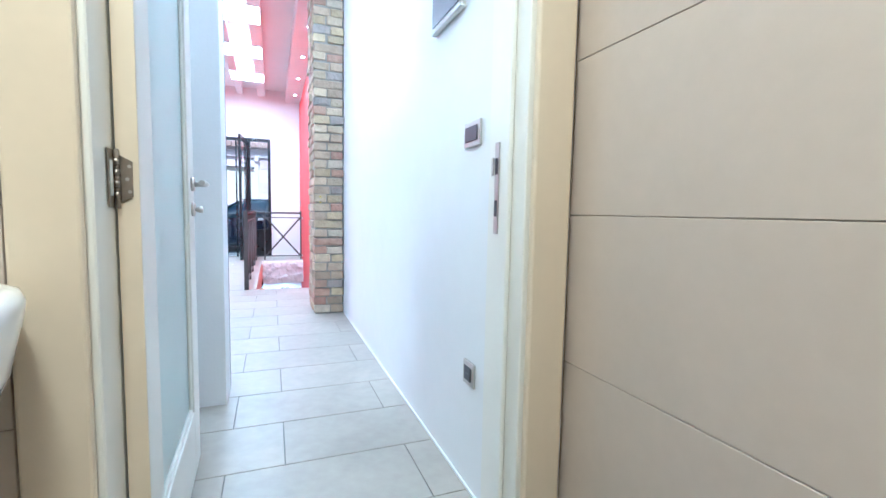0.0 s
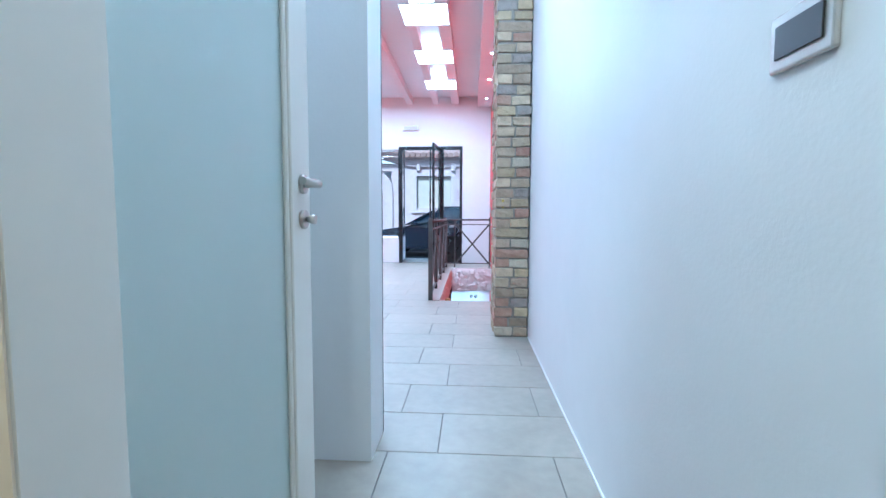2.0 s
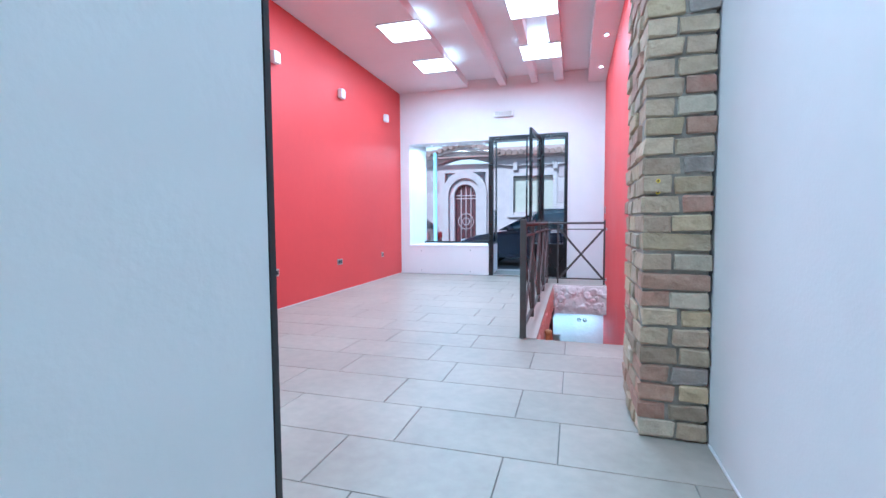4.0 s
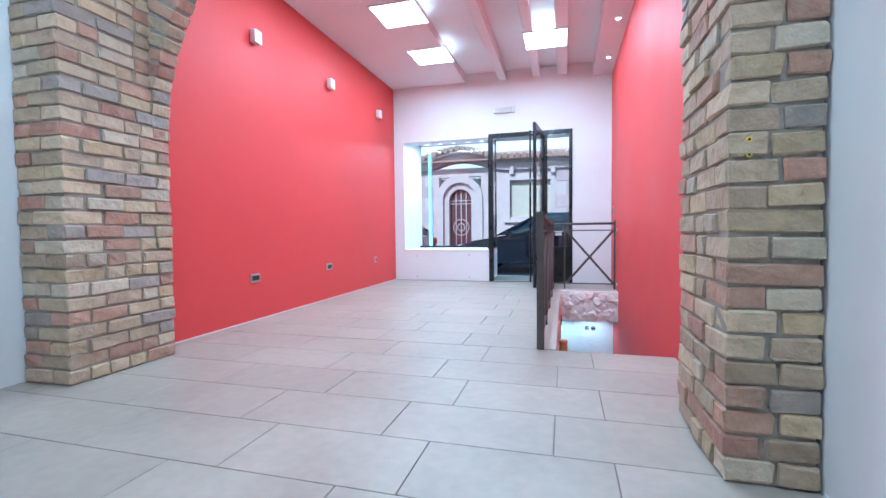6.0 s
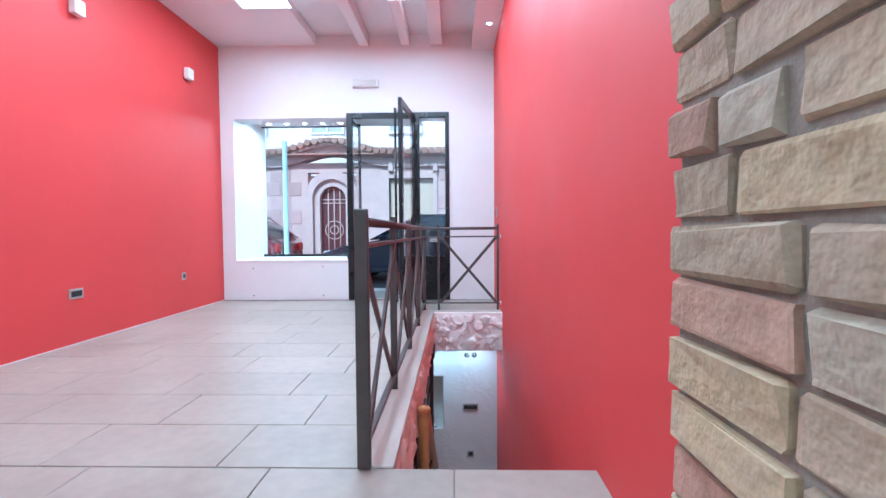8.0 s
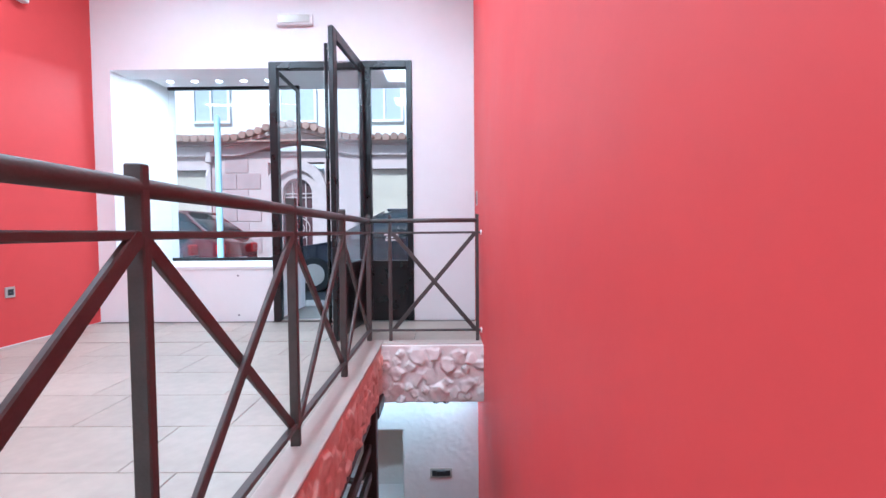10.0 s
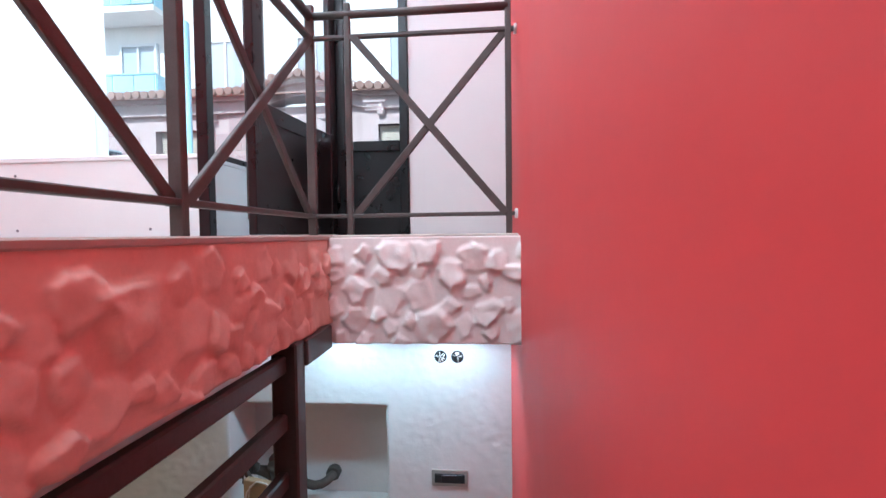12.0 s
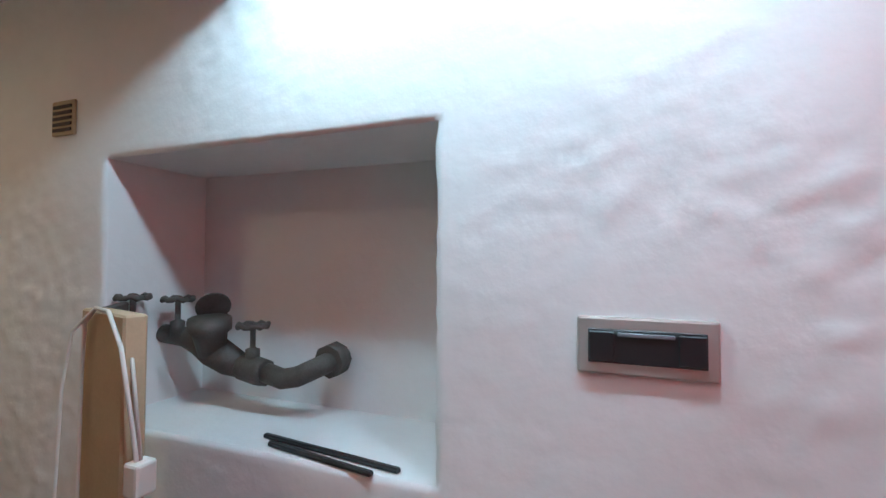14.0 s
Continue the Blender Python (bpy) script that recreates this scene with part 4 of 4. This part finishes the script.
def ring_band(bm, inner, outer, y0, y1):
    vi = [[bm.verts.new((x, y, z)) for x, z in inner] for y in (y0, y1)]
    vo = [[bm.verts.new((x, y, z)) for x, z in outer] for y in (y0, y1)]
    for k in range(len(inner) - 1):
        bm.faces.new((vi[0][k], vi[0][k + 1], vo[0][k + 1], vo[0][k]))
        bm.faces.new((vi[0][k], vi[0][k + 1], vi[1][k + 1], vi[1][k]))
        bm.faces.new((vo[0][k], vo[0][k + 1], vo[1][k + 1], vo[1][k]))
        bm.faces.new((vi[1][k], vi[1][k + 1], vo[1][k + 1], vo[1][k]))


YH = 11.0
AX = -3.12


def hump(x):
    """The eaves swell upwards over the arched door."""
    return 0.16 * (1 + math.cos(math.pi * (x - AX) / 1.6)) if abs(x - AX) < 1.6 else 0.0


def facade():
    h = empty("house", (-3, YH, ZS), "single storey stone house with arched door and tiled eaves", "house")
    inv = h.matrix_world.inverted()
    obs = []
    ws = [(-1.5, -0.25, 1.25, 2.4), (-6.6, -5.35, 1.25, 2.4), (1.6, 2.8, 1.25, 2.4)]
    bm = bmesh.new()
    X0, X1, ZT = -14, 10, 2.85
    cuts = sorted([(a, b, c, d) for a, b, c, d in ws] + [(AX - 0.7, AX + 0.7, -0.09, 2.58)])
    x = X0
    for a, b, c, d in cuts:
        box(bm, x, a, YH, YH + 0.3, -0.09, ZT)
        if c > 0:
            box(bm, a, b, YH, YH + 0.3, -0.09, c)
        box(bm, a, b, YH, YH + 0.3, d, ZT)
        x = b
    box(bm, x, X1, YH, YH + 0.3, -0.09, ZT)
    obs.append(part("wall", bm, M_stucco, h))
    # arched surround and recess
    inner, mid, outer = arch_pts(AX, -0.09, 0.74, 1.82), arch_pts(AX, -0.09, 1.1, 1.84), arch_pts(AX, -0.09, 1.5, 1.88)
    bm = bmesh.new()
    ring_band(bm, mid, outer, YH - 0.09, YH + 0.2)
    obs.append(part("arch_surround", bm, M_trim, h, "pale carved stone arch"))
    bm = bmesh.new()
    ring_band(bm, inner, mid, YH + 0.02, YH + 0.25)
    obs.append(part("arch_reveal", bm, M_trim, h))
    bm = bmesh.new()
    f = bm.faces.new([bm.verts.new((x, YH + 0.2, z)) for x, z in inner])
    e = bmesh.ops.extrude_face_region(bm, geom=[f])
    bmesh.ops.translate(bm, vec=(0, 0.05, 0), verts=[v for v in e["geom"] if isinstance(v, bmesh.types.BMVert)])
    door = part("front_door", bm, M_maroon, h, "maroon arched door with pale iron grille")
    obs.append(door)
    sub = []
    for dx in (-0.17, 0.0, 0.17):
        bm = bmesh.new()
        tube(bm, [(AX + dx, YH + 0.17, 0.0), (AX + dx, YH + 0.17, 2.16 if dx == 0 else 2.1)], 0.016, 8)
        sub.append(part("grille_bar", bm, M_trim, door))
    for z in (1.82, 1.72, 0.1):
        bm = bmesh.new()
        tube(bm, [(AX - 0.36, YH + 0.17, z), (AX + 0.36, YH + 0.17, z)], 0.016, 8)
        sub.append(part("grille_bar", bm, M_trim, door))
    for r in (0.12, 0.26):
        bm = bmesh.new()
        tube(bm, [(AX + r * math.cos(k * math.pi / 14), YH + 0.165, 0.95 + r * math.sin(k * math.pi / 14)) for k in range(29)], 0.014, 8)
        sub.append(part("grille_ring", bm, M_trim, door))
    for a, b, c, d in ws:
        win = pbox("window", M_shutter, h, a, b, YH + 0.14, YH + 0.2, c, d)
        obs.append(win)
        n = 22
        for k in range(n):
            zz = c + (d - c) * k / n
            sub.append(pbox("slat", M_shutter, win, a + 0.04, b - 0.04, YH + 0.12, YH + 0.142, zz + 0.006, zz + (d - c) / n - 0.004))
        bm = bmesh.new()
        for s in ((a - 0.12, a, c - 0.1, d + 0.12), (b, b + 0.12, c - 0.1, d + 0.12), (a, b, d, d + 0.12)):
            box(bm, s[0], s[1], YH - 0.05, YH + 0.1, s[2], s[3])
        sub.append(part("window_frame", bm, M_trim, win))
        bm = bmesh.new()
        box(bm, a - 0.18, b + 0.18, YH - 0.1, YH + 0.12, c - 0.18, c - 0.1, bevel=0.01)
        sub.append(part("window_sill", bm, M_trim, win))
    bm = bmesh.new()
    xs = [X0] + [AX - 1.6 + 0.2 * k for k in range(17)] + [X1]
    for y0, z0, z1 in ((YH - 0.12, -0.12, 0.12), (YH - 0.24, 0.12, 0.2)):
        rings = [[bm.verts.new((x, y, ZT + z + hump(x))) for y, z in ((y0, z0), (y0, z1), (YH + 0.3, z1), (YH + 0.3, z0))] for x in xs]
        for a, b in zip(rings, rings[1:]):
            for j in range(4):
                bm.faces.new((a[j], a[(j + 1) % 4], b[(j + 1) % 4], b[j]))
        bm.faces.new(rings[0])
        bm.faces.new(rings[-1][::-1])
    obs.append(part("cornice", bm, M_trim, h))
    for k in range(8):
        x = -5.3 + k * 0.95 + (0.3 if k % 2 else 0)
        if abs(x - AX) > 1.3:
            obs.append(pbox("bracket", M_trim, h, x, x + 0.14, YH - 0.16, YH + 0.01, ZT - 0.28, ZT, bevel=0.02))
    bm = bmesh.new()
    vs = [bm.verts.new(p) for p in ((X0, YH - 0.4, ZT + 0.2), (X1, YH - 0.4, ZT + 0.2), (X1, YH + 3, ZT + 1.0), (X0, YH + 3, ZT + 1.0))]
    bm.faces.new(vs)
    e = bmesh.ops.extrude_face_region(bm, geom=list(bm.faces))
    bmesh.ops.translate(bm, vec=(0, 0, -0.03), verts=[v for v in e["geom"] if isinstance(v, bmesh.types.BMVert)])
    roof = part("roof", bm, M_terra, h)
    obs.append(roof)
    # half-round eaves tiles
    bm = bmesh.new()
    tube(bm, [(0, -0.46, 0), (0, 0.5, 0.135)], [0.085, 0.07], 10)
    tm = finish(bm, "roof_tile", M_terra)
    for k in range(70):
        t = new("roof_tile", tm)
        t.parent = roof
        t.matrix_world = pose(-9 + k * 0.19, YH, ZT + 0.25 + hump(-9 + k * 0.19) + 0.01 * math.sin(k * 2.3))
        sub.append(None)
        t.matrix_parent_inverse = Matrix()
    # stone block courses
    bm = bmesh.new()
    box(bm, -0.29, 0.29, -0.02, 0.0, -0.19, 0.19, bevel=0.008)
    blk = finish(bm, "stone_block", M_ashlar)
    for r in range(7):
        for k in range(24):
            x, z = -7.6 + k * 0.6 + (0.3 if r % 2 else 0), 0.12 + r * 0.4
            if abs(x - AX) < 1.08 or any(a - 0.42 < x < b + 0.42 and c - 0.38 < z < d + 0.32 for a, b, c, d in ws):
                continue
            t = new("stone_block", blk)
            t.parent = h
            t.location = Vector((x, YH, z)) - Vector((-3, YH, ZS))
    for o in obs:
        o.matrix_parent_inverse = inv


facade()


def far_house():
    h = empty("apartment_building", (-3, 15, ZS), "pale rendered apartment building behind the low house", "building")
    inv = h.matrix_world.inverted()
    o = []
    bm = bmesh.new()
    box(bm, -22, 16, 15, 24, ZS, 13)
    o.append(part("wall", bm, M_farwall, h))
    o.append(pbox("roof", M_terra, h, -22.3, 16.3, 14.6, 24.3, 13, 13.25))
    for zz in (4.6, 7.6, 10.6):
        for k in range(11):
            x = -16.5 + k * 2.9
            w = pbox("window", M_farwin, h, x, x + 1.1, 14.94, 15.0, zz, zz + 1.5)
            o.append(w)
            bm = bmesh.new()
            for s in ((x - 0.08, x, zz - 0.08, zz + 1.58), (x + 1.1, x + 1.18, zz - 0.08, zz + 1.58), (x, x + 1.1, zz - 0.08, zz), (x, x + 1.1, zz + 1.5, zz + 1.58), (x + 0.52, x + 0.58, zz, zz + 1.5)):
                box(bm, s[0], s[1], 14.88, 14.99, s[2], s[3])
            part("window_frame", bm, M_whiteplast, w)
    for zz in (3.9, 6.9, 9.9):
        b = pbox("balcony", M_farwall, h, -11.6, -8.9, 14.0, 14.93, zz - 0.16, zz)
        o.append(b)
        part("balcony_panel", balcony_panel(zz), M_bluepanel, b, "pale blue balcony panels")
    for a in o:
        a.matrix_parent_inverse = inv


def balcony_panel(z):
    bm = bmesh.new()
    for k in range(4):
        box(bm, -11.58 + 0.67 * k, -10.95 + 0.67 * k, 14.0, 14.04, z + 0.05, z + 0.95, bevel=0.006)
    box(bm, -11.6, -8.9, 13.98, 14.06, z + 0.97, z + 1.03, bevel=0.01)
    for x in (-11.6, -8.95):
        box(bm, x, x + 0.05, 14.07, 14.93, z + 0.001, z + 1.0, bevel=0.006)
    return bm


far_house()

post = empty("street_post", (-2.75, 6.5, ZS), "slim pale blue metal post at the street edge", "post")
bm = bmesh.new()
tube(bm, [(0, 0, 0), (0, 0, 0.05), (0, 0, 0.06), (0, 0, 2.74), (0, 0, 2.77)], [0.075, 0.075, 0.045, 0.042, 0.02], 16)
part("shaft", bm, M_bluepanel, post)


def car(at, rz, paint, label):
    c = empty("car", at, label, "car", "parked cars", rz=rz)
    # body side outline along x (nose at +x), swept across the width
    low = [(-2.05, 0.32), (-2.1, 0.55), (-2.08, 0.85), (-1.95, 0.95), (-1.1, 0.98), (0.85, 0.92), (1.6, 0.80), (2.0, 0.66), (2.08, 0.45), (2.02, 0.25), (-1.9, 0.22)]
    top = [(-2.0, 0.95), (-1.75, 1.25), (-1.35, 1.42), (-0.6, 1.47), (0.1, 1.40), (0.55, 1.2), (1.0, 0.93)]

    def sweep(pts, ys, mat_, name, parent):
        bm = bmesh.new()
        rings = [[bm.verts.new((x, y, z)) for x, z in ((p[0] * k, p[1] if p[1] < 0.99 else 0.97 + (p[1] - 0.97) * kz) for p in pts)] for y, k, kz in ys]
        n = len(pts)
        for a, b in zip(rings, rings[1:]):
            for j in range(n):
                f = bm.faces.new((a[j], a[(j + 1) % n], b[(j + 1) % n], b[j]))
                f.smooth = True
        bm.faces.new(rings[0])
        bm.faces.new(rings[-1][::-1])
        return part(name, bm, mat_, parent)
    body = sweep(low, [(-0.86, 0.96, 1), (-0.80, 1, 1), (0.80, 1, 1), (0.86, 0.96, 1)], paint, "body", c)
    sweep(top, [(-0.78, 0.98, 0.05), (-0.62, 0.97, 0.94), (-0.5, 0.97, 1.0), (0.5, 0.97, 1.0), (0.62, 0.97, 0.94), (0.78, 0.98, 0.05)], M_carglass, "windows", c)
    bm = bmesh.new()
    box(bm, -1.45, 0.05, -0.56, 0.56, 1.425, 1.475, bevel=0.02)
    part("roof", bm, paint, c)
    for s in (-1, 1):
        for pts in (((-2.0, 0.96), (-1.4, 1.42)), ((-0.55, 0.96), (-0.6, 1.44)), ((1.0, 0.93), (0.08, 1.42))):
            bm = bmesh.new()
            bar(bm, (pts[0][0], s * 0.79, pts[0][1]), (pts[1][0], s * 0.59, pts[1][1]), 0.06, 0.03)
            part("pillar", bm, paint, c)
        for x in (-1.3, 1.3):
            bm = bmesh.new()
            disc(bm, (x, s * 0.79, 0.31), (0, s, 0), 0.31, 0.2, 28, 0.03)
            w = part("wheel", bm, M_tyre, c)
            bm = bmesh.new()
            disc(bm, (x, s * 0.885, 0.31), (0, s, 0), 0.2, 0.02, 20, 0.01)
            part("rim", bm, M_silver, w)
        bm = bmesh.new()
        box(bm, -2.11, -1.98, s * 0.68 - 0.14, s * 0.68 + 0.14, 0.66, 0.86, bevel=0.03)
        part("tail_light", bm, M_lightred, c)
        bm = bmesh.new()
        box(bm, 1.80, 2.02, s * 0.62 - 0.16, s * 0.62 + 0.16, 0.58, 0.70, bevel=0.03)
        part("headlight", bm, M_whiteplast, c)
        bm = bmesh.new()
        box(bm, 0.62, 0.78, s * 0.92 - 0.09, s * 0.92 + 0.09, 0.92, 1.04, bevel=0.03)
        part("mirror", bm, paint, c)
    bm = bmesh.new()
    box(bm, -2.115, -2.10, -0.26, 0.26, 0.48, 0.59)
    part("number_plate", bm, M_whiteplast, c)
    return c


car((-0.45, 8.6, ZS), 180, M_carblue, "dark blue parked car at the far kerb")
car((-5.55, 8.6, ZS), 180, M_carred, "dark red parked car at the far kerb")
car((-5.9, 6.95, ZS), 180, M_cargrey, "pale blue parked car at the near kerb")

# ---- pieces: bricks ----
def brick_mesh(name, L, D, H, seed):
    random.seed(seed)
    bm = bmesh.new()
    box(bm, -L / 2, L / 2, -D / 2, D / 2, -H / 2, H / 2, bevel=0.0055)
    for v in bm.verts:
        v.co += Vector((random.uniform(-1, 1) * 0.0045, random.uniform(-1, 1) * 0.0045, random.uniform(-1, 1) * 0.004))
    return finish(bm, name, M_brick)


COURSE = 0.0795


SPRING, R_ARCH, RING_Y = 1.45, 1.5, -0.80


def arch_out(z):
    """How far the old arch leans out from its pier at height z, and its tilt in degrees."""
    if z <= SPRING:
        return 0.0, 0.0
    a = math.asin(min(0.80, (z - SPRING) / R_ARCH))
    x = R_ARCH * (1 - math.cos(a))
    return x + max(0.0, z - SPRING - 0.80 * R_ARCH) * math.tan(a), math.degrees(a)


def pier(name, x0, x1, y0, y1, sides, seed, label, arched=False):
    """A brick pier: a mortar core with courses of bricks on the seen sides, leaning out into an arch if arched."""
    c = 0.013
    p = empty(name, ((x0 + x1) / 2, (y0 + y1) / 2, 0), label, "brick pier", "brick piers")
    inv = p.matrix_world.inverted()
    pbox("mortar_core", M_mortar, p, x0 + c, x1 - c, y0 + c, y1 - c, 0.002, ZC - 0.002).matrix_parent_inverse = inv
    if arched:
        bm = bmesh.new()
        rings = [[bm.verts.new(q) for q in ((x1 - 0.05, RING_Y + c, z), (x1 - c + arch_out(z)[0], RING_Y + c, z), (x1 - c + arch_out(z)[0], y1 - c, z), (x1 - 0.05, y1 - c, z))]
                 for z in [SPRING + 0.1 * k for k in range(19)] + [ZC - 0.002]]
        for a, b in zip(rings, rings[1:]):
            for j in range(4):
                bm.faces.new((a[j], a[(j + 1) % 4], b[(j + 1) % 4], b[j]))
        bm.faces.new(rings[0][::-1])
        bm.faces.new(rings[-1])
        part("arch_core", bm, M_mortar, p).matrix_parent_inverse = inv
    lib = {}
    random.seed(seed)

    def lay(cx, cy, cz, lx, ly, tilt=0.0):
        key = (round(lx, 3), round(ly, 3), random.randint(0, 4))
        if key not in lib:
            st = random.getstate()
            lib[key] = brick_mesh("brick", lx, ly, COURSE - 0.011, int(lx * 3000 + ly * 7000) % 1000 + key[2])
            random.setstate(st)
        b = new("brick", lib[key])
        b.parent = p
        b.matrix_parent_inverse = inv
        b.matrix_basis = pose(cx + random.uniform(-0.005, 0.005), cy + random.uniform(-0.005, 0.005), cz + random.uniform(-0.003, 0.003),
                              random.uniform(-1.0, 1.0), tilt + random.uniform(-1.3, 1.3), random.uniform(-1.3, 1.3))
    T = 0.055
    for k in range(int((ZC - 0.01) / COURSE)):
        z = COURSE * (k + 0.5) + 0.004
        odd = k % 2
        deep = 0.21 if odd else random.choice((0.10, 0.112))
        lean, tilt = arch_out(z) if arched else (0.0, 0.0)
        if lean:
            back = 0.11 * math.cos(radians(tilt))
            lay(x1 + lean - back, (RING_Y + y1) / 2, z + 0.11 * math.sin(radians(tilt)), 0.22, round(y1 - RING_Y - 0.006, 2), tilt)
        for side in sides:
            if side == "front":
                # along x at y0; the corner brick shows on both faces, long one way in every second course
                W = x1 - x0
                if W < 0.32:
                    cells = [0.118, W - 0.118] if odd else ([W] if random.random() < 0.35 else [0.155, W - 0.155])
                else:
                    cells = [0.12 if odd else 0.215]
                    cells.append(W - cells[0])
                corner = 0 if "left" in sides else len(cells) - 1
                a = x0
                for n, w in enumerate(cells):
                    d = deep if n == corner else T
                    lay(a + w / 2, y0 + d / 2, z, round(w - 0.011, 2), round(d, 3))
                    a += w
            else:
                x = x0 + T / 2 if side == "left" else x1 - T / 2
                a = y0 + deep + 0.008
                while a < y1 - 0.03:
                    w = random.choice((0.235, 0.22, 0.21)) if random.random() < 0.72 else 0.115
                    w = min(w, y1 - a)
                    if y1 - a - w < 0.05:
                        w = y1 - a
                    lay(x, a + w / 2, z, T, round(w - 0.011, 2))
                    a += w
    return p


pier("brick_pier", 0.648, XC - 0.004, -1.50, PF - 0.004, ("front", "left"), 3, "pier of old yellow grey bricks by the white wall")
pier("brick_pier", -2.762, -2.41, -1.34, -0.664, ("front", "right"), 4, "old brick pier curving into an arch by the red wall", True)
for z in (1.095, 1.048):
    pl = empty("wall_plug", (0.71, -1.496, z), "yellow plastic wall plug in a brick", "wall plug", "wall plugs")
    bm = bmesh.new()
    disc(bm, (0, 0.0, 0), (0, -1, 0), 0.0085, 0.014, 16, 0.001)
    sleeve = part("sleeve", bm, M_yellow, pl)
    bm = bmesh.new()
    disc(bm, (0, -0.0075, 0), (0, -1, 0), 0.0042, 0.001, 12)
    part("hole", bm, M_black, sleeve)

# ---- pieces: floor tiles ----
floor = boxes("floor", M_grout, [(-3.1, XC + 0.2, YD - 0.08, WELL_Y0 - 0.02, -0.06, -0.006), (-3.1, -0.03, WELL_Y0 - 0.02, YF + 0.9, -0.029, -0.006), (-0.03, XR, WELL_Y1 + 0.14, YF + 0.9, -0.029, -0.006)],
              "pale grey beige stone effect floor tiles with thin grout", "floor")
TL, TW, J = 0.678, 0.366, 0.0038
tiles = {}


def floor_tile(x0, x1, y0, y1):
    if x1 - x0 < 0.015 or y1 - y0 < 0.015:
        return
    w, d = round(x1 - x0 - J, 3), round(y1 - y0 - J, 3)
    if (w, d) not in tiles:
        bm = bmesh.new()
        box(bm, -w / 2, w / 2, -d / 2, d / 2, -0.02, 0.0, bevel=0.0015)
        tiles[(w, d)] = finish(bm, "tile", M_tile)
    t = new("tile", tiles[(w, d)])
    t.parent = floor
    t.location = ((x0 + x1) / 2, (y0 + y1) / 2, 0)


k0 = 0
for r in range(-13, 13):
    ya, yb = -0.36 + TW * (r - 1), -0.36 + TW * r
    ya, yb = max(ya, YD + 0.0), min(yb, YF + 0.05)
    if yb <= ya:
        continue
    off = 0.12 if r % 2 == 0 else 0.328
    for k in range(-6, 4):
        xa, xb = off + TL * k, off + TL * (k + 1)
        right = XC if ya < PF else XR
        xa, xb = max(xa, -2.98), min(xb, right)
        if xb <= xa:
            continue
        spans = []
        e0, e1 = WELL_Y0 - 0.02, WELL_Y1 + 0.14
        for c0, c1 in ((ya, min(yb, e0)), (max(ya, e0), min(yb, e1)), (max(ya, e1), yb)):
            if c1 - c0 < 0.002:
                continue
            if c0 >= e0 - 1e-6 and c1 <= e1 + 1e-6:
                spans.append((xa, min(xb, -0.03), c0, c1))
            else:
                spans.append((xa, xb, c0, c1))
        for s in spans:
            if s[1] > s[0]:
                floor_tile(*s)

# ---- pieces: bathroom wall tiles ----
wall_r = bpy.data.objects["wall_bath_right"]
bm = bmesh.new()
box(bm, 0, 0.012, -0.5992, 0.5992, 0.0008, 0.3842, bevel=0.0015)
tm = finish(bm, "tile", M_bath)
for r in range(7):
    for k in range(3):
        t = new("tile", tm)
        t.parent = wall_r
        t.location = (XBATH, YD - 0.08 - 0.6 - k * 1.2 + (0.0 if r % 2 else 0.0), 0.2 + (r - 1) * 0.385)
wall_f = boxes("wall_bath_tiled", M_bgrout, [(-1.6, -0.12, YD - 0.087, YD - 0.0805, 0, 2.7)], "beige tiled wall beside the bathroom door", "wall")
bm = bmesh.new()
box(bm, -0.699, 0.699, -0.008, 0.0, 0.0008, 0.3842, bevel=0.001)
tm = finish(bm, "tile", M_bath)
for r in range(7):
    t = new("tile", tm)
    t.parent = wall_f
    t.location = (-0.825, YD - 0.0872, 0.2 + (r - 1) * 0.385)
